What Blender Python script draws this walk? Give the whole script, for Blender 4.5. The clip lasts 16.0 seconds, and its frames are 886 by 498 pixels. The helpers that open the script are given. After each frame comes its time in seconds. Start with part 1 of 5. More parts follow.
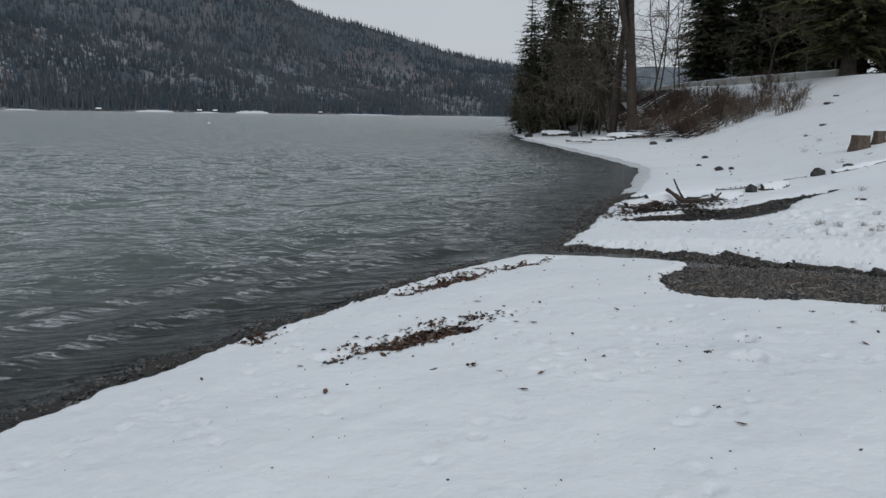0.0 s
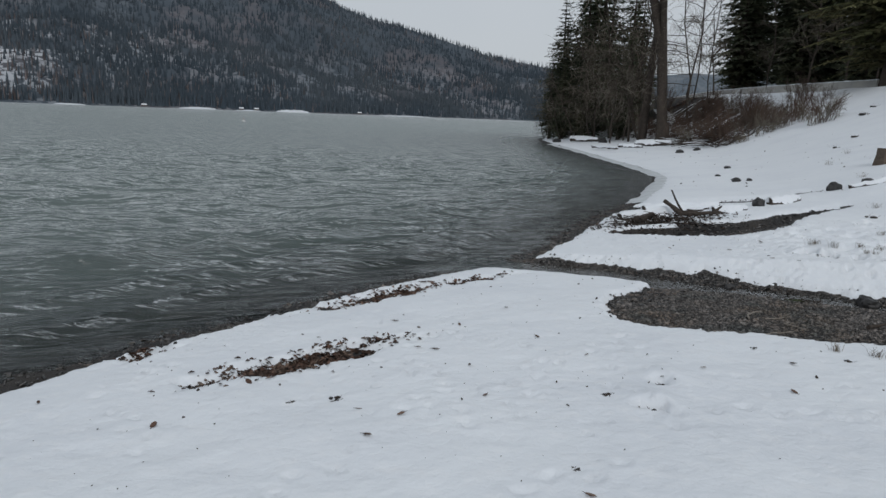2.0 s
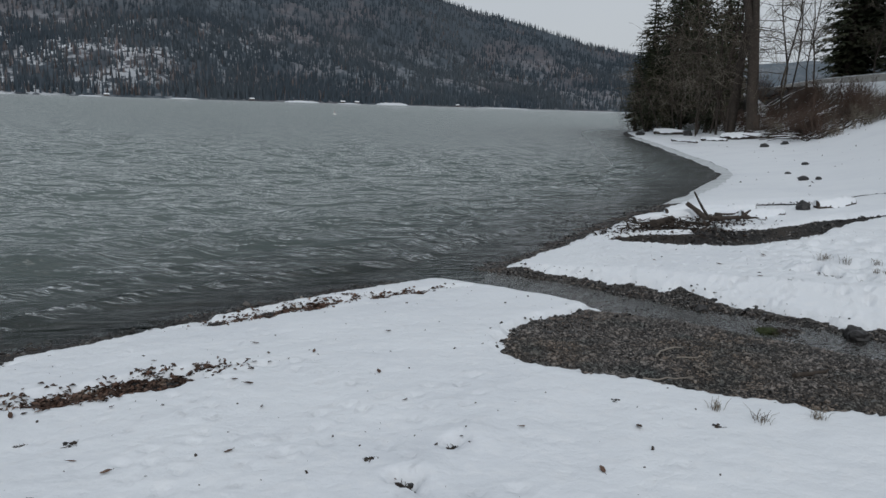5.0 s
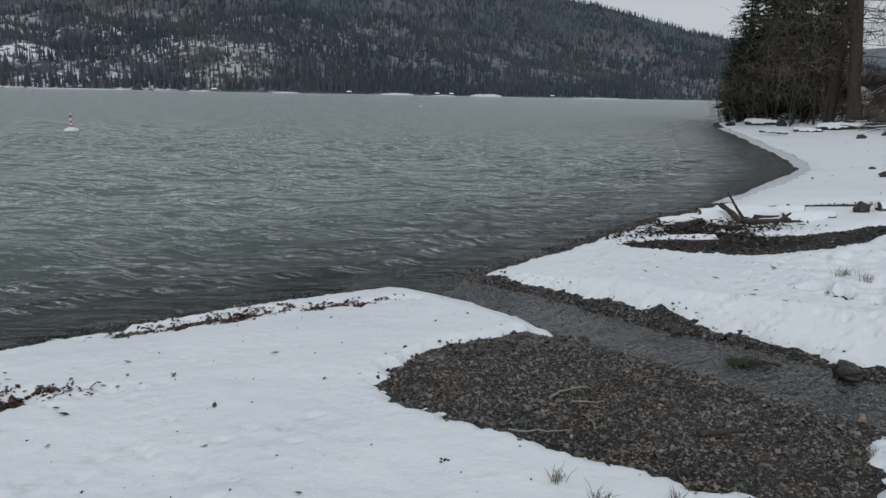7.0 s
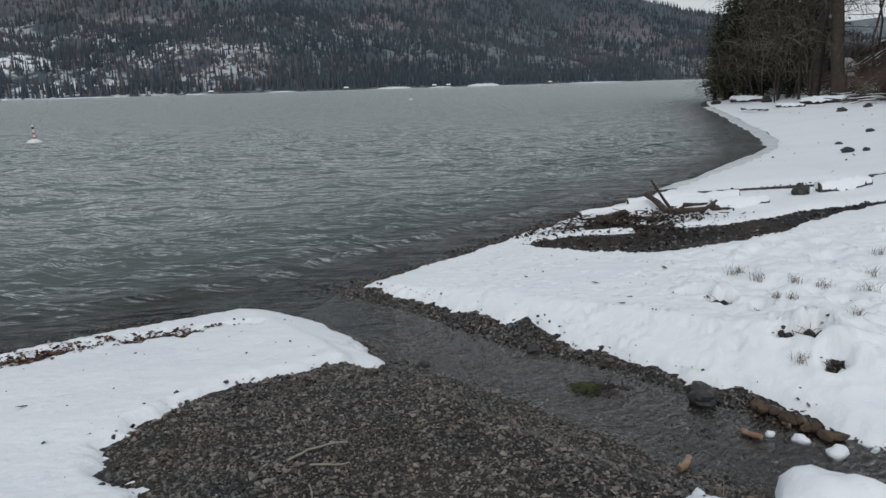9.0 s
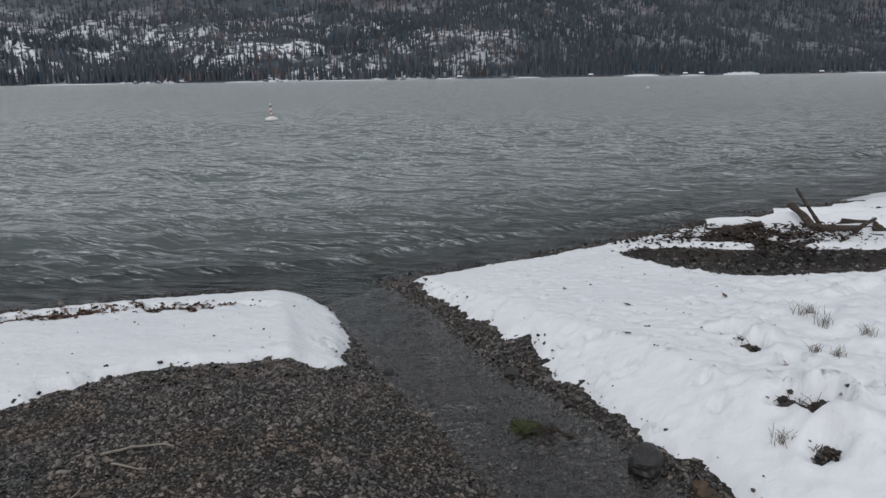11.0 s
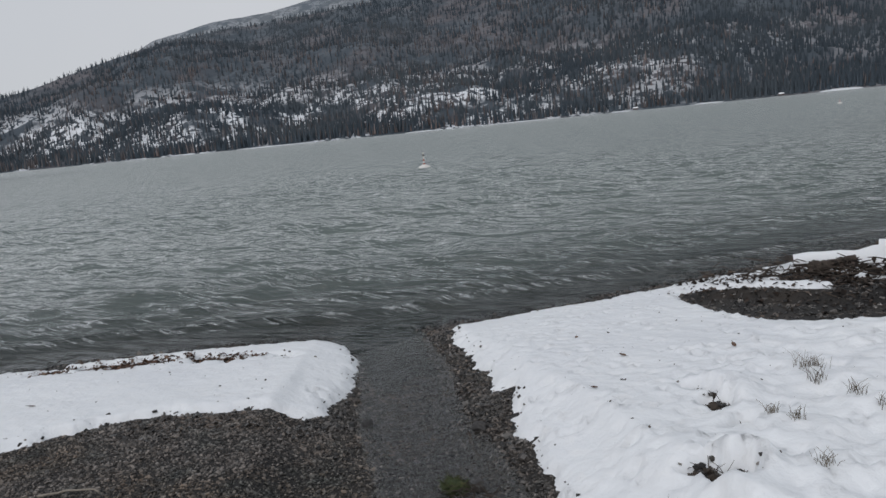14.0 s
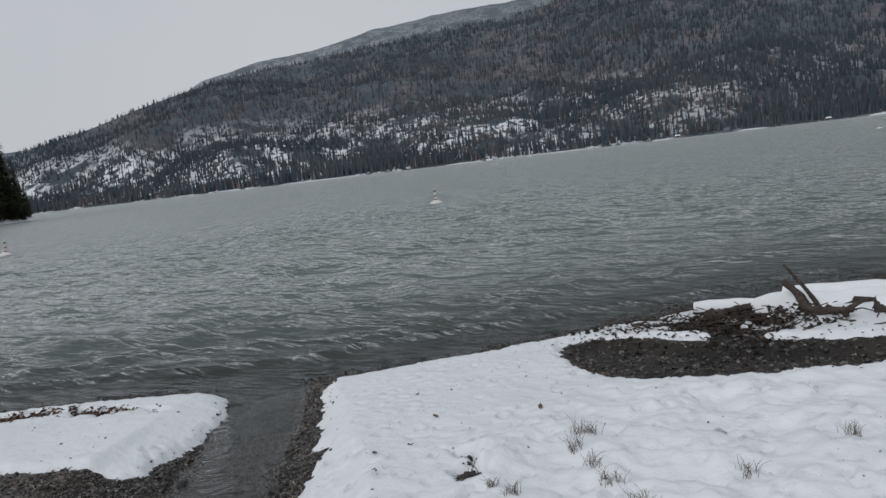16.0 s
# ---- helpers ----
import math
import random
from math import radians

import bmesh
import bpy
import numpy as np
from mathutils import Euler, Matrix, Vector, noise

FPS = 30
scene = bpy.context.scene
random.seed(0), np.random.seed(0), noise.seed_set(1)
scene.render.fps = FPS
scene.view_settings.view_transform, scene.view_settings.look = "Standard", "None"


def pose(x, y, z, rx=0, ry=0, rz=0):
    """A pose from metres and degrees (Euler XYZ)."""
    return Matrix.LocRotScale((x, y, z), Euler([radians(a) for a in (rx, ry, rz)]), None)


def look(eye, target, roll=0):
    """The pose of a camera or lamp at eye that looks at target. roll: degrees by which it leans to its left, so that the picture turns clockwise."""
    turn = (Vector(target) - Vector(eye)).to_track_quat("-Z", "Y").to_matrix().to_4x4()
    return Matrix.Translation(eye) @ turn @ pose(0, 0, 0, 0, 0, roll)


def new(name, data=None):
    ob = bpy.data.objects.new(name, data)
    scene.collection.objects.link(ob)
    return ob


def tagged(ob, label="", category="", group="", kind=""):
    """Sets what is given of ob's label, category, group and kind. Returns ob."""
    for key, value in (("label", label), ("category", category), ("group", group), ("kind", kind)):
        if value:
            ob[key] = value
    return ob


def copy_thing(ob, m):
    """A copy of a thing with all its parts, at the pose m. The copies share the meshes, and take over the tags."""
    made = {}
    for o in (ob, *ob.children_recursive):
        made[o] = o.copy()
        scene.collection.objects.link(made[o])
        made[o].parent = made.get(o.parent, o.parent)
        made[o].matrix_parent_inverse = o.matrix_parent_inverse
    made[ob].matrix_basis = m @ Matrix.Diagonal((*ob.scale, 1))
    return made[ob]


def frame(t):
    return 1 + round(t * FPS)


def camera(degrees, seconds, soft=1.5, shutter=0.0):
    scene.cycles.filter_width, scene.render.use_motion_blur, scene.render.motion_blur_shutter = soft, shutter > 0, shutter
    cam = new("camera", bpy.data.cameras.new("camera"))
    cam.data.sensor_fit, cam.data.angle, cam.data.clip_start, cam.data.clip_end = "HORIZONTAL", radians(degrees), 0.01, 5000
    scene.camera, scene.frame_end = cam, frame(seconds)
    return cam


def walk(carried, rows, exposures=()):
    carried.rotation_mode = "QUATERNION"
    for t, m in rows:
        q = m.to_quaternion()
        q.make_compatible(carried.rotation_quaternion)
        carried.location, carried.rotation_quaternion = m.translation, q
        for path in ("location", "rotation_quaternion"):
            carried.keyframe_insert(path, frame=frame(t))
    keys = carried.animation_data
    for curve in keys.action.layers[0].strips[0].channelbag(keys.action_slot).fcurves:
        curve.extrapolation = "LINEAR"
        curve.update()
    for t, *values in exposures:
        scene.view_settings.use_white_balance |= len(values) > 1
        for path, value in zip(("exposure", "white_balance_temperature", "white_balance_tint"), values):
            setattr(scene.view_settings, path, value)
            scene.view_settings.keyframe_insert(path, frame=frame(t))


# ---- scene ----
cam = camera(63.30, 16.0)

PATH = [
    (0.0, pose(0.000, -0.000, 1.947, 79.45, -0.87, -0.00)),
    (0.5, pose(0.193, 0.231, 1.955, 79.43, -1.23, 1.03)),
    (1.0, pose(0.402, 0.379, 1.957, 79.46, -1.38, 2.56)),
    (1.5, pose(0.684, 0.511, 1.970, 79.60, -1.73, 3.64)),
    (2.0, pose(1.007, 0.614, 1.965, 79.58, -2.09, 3.05)),
    (2.5, pose(1.350, 0.753, 2.001, 79.76, -2.49, 3.17)),
    (3.0, pose(1.641, 0.879, 2.043, 80.08, -2.58, 4.64)),
    (3.5, pose(1.912, 1.021, 2.082, 80.11, -2.40, 6.78)),
    (4.0, pose(2.173, 1.169, 2.086, 79.63, -2.10, 8.25)),
    (4.2, pose(2.282, 1.245, 2.076, 79.38, -1.87, 8.84)),
    (6.3, pose(3.473, 2.216, 2.083, 77.96, -1.76, 15.31)),
    (6.5, pose(3.618, 2.336, 2.096, 77.89, -1.51, 16.46)),
    (7.0, pose(3.940, 2.610, 2.139, 77.87, -1.09, 18.16)),
    (7.5, pose(4.254, 2.881, 2.161, 78.03, -0.35, 18.62)),
    (8.0, pose(4.515, 3.213, 2.176, 78.46, 0.90, 18.60)),
    (8.5, pose(4.795, 3.513, 2.188, 77.82, 1.66, 17.94)),
    (8.7, pose(4.901, 3.620, 2.179, 77.48, 1.68, 17.65)),
    (10.8, pose(6.434, 5.044, 2.091, 76.33, 0.83, 33.83)),
    (11.0, pose(6.509, 5.118, 2.110, 76.60, 0.83, 36.91)),
    (11.5, pose(6.725, 5.285, 2.115, 77.00, 0.68, 42.70)),
    (12.0, pose(6.996, 5.540, 2.124, 77.55, 1.21, 44.90)),
    (12.5, pose(7.209, 5.761, 2.123, 78.31, 2.38, 45.98)),
    (13.0, pose(7.424, 5.880, 2.140, 79.47, 3.68, 47.64)),
    (13.5, pose(7.521, 5.982, 2.142, 80.03, 5.03, 49.10)),
    (14.0, pose(7.619, 6.135, 2.134, 80.45, 5.57, 50.51)),
    (14.5, pose(7.838, 6.310, 2.134, 81.04, 5.47, 53.20)),
    (15.0, pose(8.228, 6.613, 2.120, 82.05, 6.30, 56.55)),
    (15.5, pose(8.463, 7.002, 2.146, 82.96, 7.35, 56.88)),
    (16.0, pose(8.703, 7.483, 2.182, 83.28, 6.67, 53.79)),
]
walk(cam, PATH, [(0.0, -0.15, 6200, 10), (6.5, -0.17, 6200, 10), (8.5, 0.03, 6250, 10), (11.0, -0.02, 6400, 13), (14.5, -0.02, 6400, 13), (16.0, -0.12, 6400, 12)])

# ---- world and light: even overcast winter daylight ----
world = bpy.data.worlds.new("overcast_sky")
scene.world = world
world.use_nodes = True
wn, wl = world.node_tree.nodes, world.node_tree.links
wn.clear()
w_out = wn.new("ShaderNodeOutputWorld")
w_bg = wn.new("ShaderNodeBackground")
w_sky = wn.new("ShaderNodeTexSky")
w_sky.sky_type, w_sky.sun_disc = "NISHITA", False
w_sky.sun_elevation, w_sky.sun_rotation = radians(35), radians(163)
w_sky.air_density, w_sky.dust_density = 1.0, 4.0
w_scale = wn.new("ShaderNodeVectorMath")
w_scale.operation, w_scale.inputs[3].default_value = "SCALE", 0.09
w_cloud = wn.new("ShaderNodeTexNoise")
w_cloud.inputs["Scale"].default_value, w_cloud.inputs["Detail"].default_value = 1.6, 4
w_ramp = wn.new("ShaderNodeValToRGB")
w_ramp.color_ramp.elements[0].position, w_ramp.color_ramp.elements[0].color = 0.25, (0.60, 0.635, 0.66, 1)
w_ramp.color_ramp.elements[1].position, w_ramp.color_ramp.elements[1].color = 0.75, (0.70, 0.72, 0.73, 1)
w_mix = wn.new("ShaderNodeMix")
w_mix.data_type, w_mix.inputs[0].default_value = "RGBA", 0.9
wl.new(w_sky.outputs[0], w_scale.inputs[0])
wl.new(w_cloud.outputs[0], w_ramp.inputs[0])
wl.new(w_scale.outputs[0], w_mix.inputs[6])
wl.new(w_ramp.outputs[0], w_mix.inputs[7])
wl.new(w_mix.outputs[2], w_bg.inputs[0])
wl.new(w_bg.outputs[0], w_out.inputs[0])
w_bg.inputs[1].default_value = 0.93

sun = new("sun", bpy.data.lights.new("sun", "SUN"))
sun.data.energy, sun.data.angle, sun.data.color = 0.8, radians(20), (1.0, 0.97, 0.93)
sun.matrix_world = look((14, -45, 33), (0, 0, 0))


# ---- materials ----
def material(name, base, rough=0.8, vary=(), bump=(), spec=0.3, random_tint=0.0, island_tint=0.0):
    """Principled surface. vary: (scale, colour, low, high) noise layers; bump: (scale, strength, distance) noise layers, in metres."""
    m = bpy.data.materials.new(name)
    m.use_nodes = True
    n, l = m.node_tree.nodes, m.node_tree.links
    b = n["Principled BSDF"]
    b.inputs["Roughness"].default_value = rough
    b.inputs["Specular IOR Level"].default_value = spec
    geo = n.new("ShaderNodeNewGeometry")
    col = n.new("ShaderNodeRGB")
    col.outputs[0].default_value = (*base, 1)
    out = col.outputs[0]
    for scale, colour, low, high in vary:
        t = n.new("ShaderNodeTexNoise")
        t.inputs["Scale"].default_value, t.inputs["Detail"].default_value = scale, 5
        l.new(geo.outputs["Position"], t.inputs["Vector"])
        r = n.new("ShaderNodeMapRange")
        r.inputs[1].default_value, r.inputs[2].default_value = low, high
        l.new(t.outputs[0], r.inputs[0])
        x = n.new("ShaderNodeMix")
        x.data_type = "RGBA"
        l.new(r.outputs[0], x.inputs[0])
        l.new(out, x.inputs[6])
        x.inputs[7].default_value = (*colour, 1)
        out = x.outputs[2]
    for amount, source in ((random_tint, "o"), (island_tint, "g")):
        if amount:
            src = n.new("ShaderNodeObjectInfo").outputs["Random"] if source == "o" else geo.outputs["Random Per Island"]
            r = n.new("ShaderNodeMapRange")
            r.inputs[3].default_value, r.inputs[4].default_value = 1 - amount, 1 + amount * (1.6 if source == "g" else 1)
            if source == "g":
                power = n.new("ShaderNodeMath")
                power.operation, power.inputs[1].default_value = "POWER", 1.8
                l.new(src, power.inputs[0])
                src = power.outputs[0]
            l.new(src, r.inputs[0])
            h = n.new("ShaderNodeHueSaturation")
            l.new(r.outputs[0], h.inputs["Value"])
            l.new(out, h.inputs["Color"])
            out = h.outputs[0]
    l.new(out, b.inputs["Base Color"])
    normal = None
    for scale, strength, distance in bump:
        t = n.new("ShaderNodeTexNoise")
        t.inputs["Scale"].default_value, t.inputs["Detail"].default_value = scale, 4
        l.new(geo.outputs["Position"], t.inputs["Vector"])
        p = n.new("ShaderNodeBump")
        p.inputs["Strength"].default_value, p.inputs["Distance"].default_value = strength, distance
        l.new(t.outputs[0], p.inputs["Height"])
        if normal:
            l.new(normal, p.inputs["Normal"])
        normal = p.outputs[0]
    if normal:
        l.new(normal, b.inputs["Normal"])
    return m


def water_material(name, tint, rough, layers, turn, murk):
    """Clear water: Fresnel gloss over what lies beneath. layers: (scale along, scale across, strength, distance)."""
    m = bpy.data.materials.new(name)
    m.use_nodes = True
    n, l = m.node_tree.nodes, m.node_tree.links
    n.clear()
    out = n.new("ShaderNodeOutputMaterial")
    mix = n.new("ShaderNodeMixShader")
    gloss = n.new("ShaderNodeBsdfGlossy")
    clear = n.new("ShaderNodeBsdfTransparent")
    fres = n.new("ShaderNodeFresnel")
    geo = n.new("ShaderNodeNewGeometry")
    if isinstance(rough, str):
        ruffle = n.new("ShaderNodeAttribute")
        ruffle.attribute_name = rough
        l.new(ruffle.outputs["Fac"], gloss.inputs["Roughness"])
    else:
        gloss.inputs["Roughness"].default_value = rough
    gloss.inputs["Color"].default_value = (0.97, 0.98, 0.98, 1)
    clear.inputs["Color"].default_value = (*tint, 1)
    fres.inputs["IOR"].default_value = 1.42
    normal = None
    for along, across, strength, distance in layers:
        mp = n.new("ShaderNodeMapping")
        mp.vector_type = "TEXTURE"
        mp.inputs["Rotation"].default_value = (0, 0, turn)
        mp.inputs["Scale"].default_value = (1 / along, 1 / across, 1)
        l.new(geo.outputs["Position"], mp.inputs["Vector"])
        t = n.new("ShaderNodeTexNoise")
        t.inputs["Scale"].default_value, t.inputs["Detail"].default_value = 1.0, 3
        t.inputs["Distortion"].default_value = 0.6
        l.new(mp.outputs[0], t.inputs["Vector"])
        p = n.new("ShaderNodeBump")
        p.inputs["Strength"].default_value, p.inputs["Distance"].default_value = strength, distance
        l.new(t.outputs[0], p.inputs["Height"])
        if normal:
            l.new(normal, p.inputs["Normal"])
        normal = p.outputs[0]
    l.new(normal, gloss.inputs["Normal"])
    l.new(normal, fres.inputs["Normal"])
    l.new(fres.outputs[0], mix.inputs[0])
    body = n.new("ShaderNodeBsdfDiffuse")
    body.inputs["Color"].default_value = (0.170, 0.214, 0.207, 1)
    under = n.new("ShaderNodeMixShader")
    if isinstance(murk, str):
        silt = n.new("ShaderNodeAttribute")
        silt.attribute_name = murk
        l.new(silt.outputs["Fac"], under.inputs[0])
    else:
        under.inputs[0].default_value = murk
    l.new(clear.outputs[0], under.inputs[1])
    l.new(body.outputs[0], under.inputs[2])
    l.new(under.outputs[0], mix.inputs[1])
    l.new(gloss.outputs[0], mix.inputs[2])
    l.new(mix.outputs[0], out.inputs[0])
    return m


M_SNOW = material("snow", (0.80, 0.83, 0.86), 0.6, [(0.7, (0.74, 0.77, 0.81), 0.45, 0.75), (9, (0.83, 0.85, 0.87), 0.5, 0.8)],
                  [(5, 0.45, 0.03), (16, 0.55, 0.016), (45, 0.45, 0.007), (170, 0.3, 0.003)], 0.25)
M_SLUSH = material("slush", (0.62, 0.65, 0.67), 0.45, [(3, (0.45, 0.48, 0.49), 0.4, 0.7)], [(20, 0.3, 0.01)], 0.4)
M_GROUND = material("dark_gravel", (0.011, 0.010, 0.010), 0.75, [(25, (0.035, 0.033, 0.030), 0.5, 0.7), (90, (0.016, 0.016, 0.016), 0.5, 0.65), (1.2, (0.045, 0.036, 0.028), 0.5, 0.75)],
                    [(30, 0.6, 0.03), (110, 0.6, 0.012)], 0.4)
M_STONE = material("slate_chip", (0.102, 0.090, 0.081), 0.33, [(1.6, (0.098, 0.076, 0.058), 0.45, 0.65), (3.1, (0.050, 0.055, 0.051), 0.5, 0.7), (60, (0.125, 0.12, 0.113), 0.5, 0.75)], [(150, 0.3, 0.004)], 0.4, 0.0, 0.8)
M_WETSTONE = material("wet_pebble", (0.048, 0.045, 0.042), 0.26, [(2.0, (0.060, 0.046, 0.037), 0.45, 0.65), (60, (0.05, 0.05, 0.048), 0.55, 0.75)], [(150, 0.3, 0.004)], 0.5, 0.0, 0.9)
M_ROCK = material("wet_rock", (0.026, 0.025, 0.025), 0.5, [(8, (0.014, 0.014, 0.014), 0.4, 0.65), (40, (0.06, 0.058, 0.055), 0.6, 0.8)], [(14, 0.5, 0.03), (80, 0.4, 0.006)], 0.45, 0.3)
M_LAKE = water_material("lake_water", (0.45, 0.51, 0.495), "ruffle", [(0.45, 1.7, 1.0, 0.50), (1.7, 6.0, 1.0, 0.15), (6.0, 15.0, 0.8, 0.02)], radians(24), "silt")
M_BROOK = water_material("brook_water", (0.80, 0.80, 0.78), 0.07, [(4.0, 9.0, 1.0, 0.030), (13.0, 24.0, 1.0, 0.012)], radians(60), 0.0)
M_BARK = material("rough_bark", (0.065, 0.054, 0.046), 0.9, [(3, (0.05, 0.042, 0.036), 0.4, 0.65), (14, (0.13, 0.115, 0.10), 0.55, 0.75)], [(5, 0.8, 0.08), (25, 0.6, 0.02)], 0.1)
M_TWIG = material("grey_twig", (0.135, 0.115, 0.092), 0.9, [(0.8, (0.25, 0.235, 0.195), 0.45, 0.7)], [], 0.1, 0.25)
M_REDTWIG = material("red_brown_twig", (0.090, 0.062, 0.050), 0.9, [(1.0, (0.12, 0.10, 0.085), 0.45, 0.7)], [], 0.1, 0.3)
M_NEEDLE = material("dark_needles", (0.054, 0.066, 0.040), 0.8, [(0.5, (0.080, 0.076, 0.044), 0.4, 0.7), (4, (0.036, 0.046, 0.032), 0.5, 0.7)], [], 0.15, 0.25, 0.35)
M_OLIVE = material("olive_needles", (0.070, 0.074, 0.036), 0.8, [(0.6, (0.10, 0.088, 0.045), 0.4, 0.7)], [], 0.15, 0.2, 0.4)
# air haze painted into the needle colour: lifted and blued for distance
M_HAZY_FOREST = material("hazed_far_conifers", (0.064, 0.082, 0.100), 0.9, [(0.004, (0.092, 0.109, 0.124), 0.45, 0.65)], [], 0.05, 0, 0.12)
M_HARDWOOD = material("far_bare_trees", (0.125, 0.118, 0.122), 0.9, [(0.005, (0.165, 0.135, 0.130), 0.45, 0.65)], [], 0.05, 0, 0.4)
M_DRIFT = material("driftwood", (0.060, 0.049, 0.042), 0.85, [(6, (0.045, 0.037, 0.032), 0.45, 0.65), (40, (0.15, 0.13, 0.112), 0.55, 0.8)], [(30, 0.5, 0.01)], 0.15, 0.25)
M_CUTWOOD = material("weathered_cut_wood", (0.12, 0.095, 0.075), 0.8, [(12, (0.07, 0.055, 0.045), 0.45, 0.7)], [(50, 0.4, 0.005)], 0.15)
M_LEAF = material("dead_leaf", (0.115, 0.070, 0.052), 0.8, [(7, (0.24, 0.185, 0.145), 0.5, 0.7), (18, (0.045, 0.03, 0.025), 0.5, 0.7)], [], 0.2, 0.3, 0.6)
M_CONCRETE = material("weathered_concrete", (0.44, 0.43, 0.40), 0.85, [(1.3, (0.34, 0.335, 0.32), 0.4, 0.7), (10, (0.42, 0.41, 0.38), 0.55, 0.8)], [(60, 0.3, 0.004)], 0.2)
M_MOSS = material("wet_moss", (0.042, 0.056, 0.024), 0.8, [(20, (0.08, 0.08, 0.035), 0.45, 0.7)], [(60, 0.6, 0.01)], 0.2, 0, 0.3)
M_GRASS = material("dry_grass", (0.19, 0.165, 0.13), 0.8, [(5, (0.08, 0.068, 0.055), 0.45, 0.7)], [], 0.15, 0, 0.35)
M_WHITE = material("white_buoy_plastic", (0.75, 0.74, 0.72), 0.4, [(6, (0.62, 0.60, 0.56), 0.5, 0.75)], [], 0.4)
M_RED = material("faded_red_band", (0.36, 0.07, 0.04), 0.5, [(9, (0.25, 0.08, 0.05), 0.45, 0.7)], [], 0.3)
M_SOIL = material("rusty_soil", (0.075, 0.056, 0.042), 0.9, [(15, (0.16, 0.115, 0.08), 0.5, 0.75), (6, (0.06, 0.045, 0.035), 0.45, 0.65)], [(40, 0.6, 0.02)], 0.15)
M_ORANGE = material("peeled_wood", (0.24, 0.155, 0.10), 0.7, [(20, (0.36, 0.28, 0.20), 0.5, 0.7)], [(60, 0.5, 0.004)], 0.2)
M_WALL = material("cabin_boards", (0.12, 0.085, 0.07), 0.8, [(2, (0.08, 0.06, 0.05), 0.4, 0.7)], [], 0.2, 0.4)
M_GLASSPANE = material("dark_pane", (0.02, 0.022, 0.025), 0.1, [], [], 0.5)


def mountain_material(name, dark, brown, snow_amount, top):
    """Forest floor of a mountainside: brush, bare hardwood and snow lying in the open. Air haze is painted into dark
    and brown.
    """
    m = material(name, dark, 0.95, [(0.006, brown, 0.45, 0.62), (0.02, dark, 0.5, 0.7)], [(0.03, 0.6, 12.0)], 0.05)
    n, l = m.node_tree.nodes, m.node_tree.links
    b = n["Principled BSDF"]
    geo = n.new("ShaderNodeNewGeometry")
    old = b.inputs["Base Color"].links[0].from_socket
    total = None
    for scale, low, high in ((0.012, 0.43, 0.52), (0.07, 0.44, 0.50)):
        t = n.new("ShaderNodeTexNoise")
        t.inputs["Scale"].default_value, t.inputs["Detail"].default_value = scale, 6
        l.new(geo.outputs["Position"], t.inputs["Vector"])
        r = n.new("ShaderNodeMapRange")
        r.inputs[1].default_value, r.inputs[2].default_value = low, high
        l.new(t.outputs[0], r.inputs[0])
        if total:
            k = n.new("ShaderNodeMath")
            k.operation = "MULTIPLY"
            l.new(total, k.inputs[0])
            l.new(r.outputs[0], k.inputs[1])
            total = k.outputs[0]
        else:
            total = r.outputs[0]
    sep = n.new("ShaderNodeSeparateXYZ")
    l.new(geo.outputs["Position"], sep.inputs[0])
    r = n.new("ShaderNodeMapRange")
    r.inputs[1].default_value, r.inputs[2].default_value = top * 0.45, top
    r.inputs[3].default_value, r.inputs[4].default_value = snow_amount, snow_amount * 0.06
    l.new(sep.outputs[2], r.inputs[0])
    west = n.new("ShaderNodeMapRange")
    west.inputs[1].default_value, west.inputs[2].default_value = -800, -560
    west.inputs[3].default_value, west.inputs[4].default_value = 1.0, 0.15
    l.new(sep.outputs[0], west.inputs[0])
    lower = n.new("ShaderNodeMath")
    lower.operation = "MULTIPLY"
    l.new(r.outputs[0], lower.inputs[0])
    l.new(west.outputs[0], lower.inputs[1])
    r = lower
    k = n.new("ShaderNodeMath")
    k.operation = "MULTIPLY"
    l.new(total, k.inputs[0])
    l.new(r.outputs[0], k.inputs[1])
    x = n.new("ShaderNodeMix")
    x.data_type = "RGBA"
    l.new(k.outputs[0], x.inputs[0])
    l.new(old, x.inputs[6])
    x.inputs[7].default_value = (0.72, 0.75, 0.79, 1)
    l.new(x.outputs[2], b.inputs["Base Color"])
    return m


# both floor tones carry painted haze, paler and bluer than the ground itself
M_HAZY_MOUNT = mountain_material("hazed_forest_floor", (0.082, 0.100, 0.119), (0.125, 0.120, 0.131), 1.0, 165.0)
# pale blue-grey of both tones is painted distance haze; snow comes from the 0.35
M_HAZY_RIDGE = mountain_material("hazed_far_ridge_with_snow", (0.13, 0.155, 0.18), (0.17, 0.19, 0.21), 0.35, 900.0)


# ---- building helpers ----
def sheet(name, verts, faces, mat, parent=None, smooth=False):
    """A mesh object from numpy vertices and an array of equal-sided faces."""
    verts, faces = np.asarray(verts, np.float32), np.asarray(faces, np.int32)
    me = bpy.data.meshes.new(name)
    k = faces.shape[1]
    me.vertices.add(len(verts))
    me.vertices.foreach_set("co", verts.ravel())
    me.loops.add(faces.size)
    me.loops.foreach_set("vertex_index", faces.ravel())
    me.polygons.add(len(faces))
    me.polygons.foreach_set("loop_start", np.arange(0, faces.size, k, dtype=np.int32))
    me.polygons.foreach_set("use_smooth", np.full(len(faces), smooth))
    me.update(calc_edges=True)
    me.materials.append(mat)
    ob = new(name, me)
    ob.parent = parent
    return ob


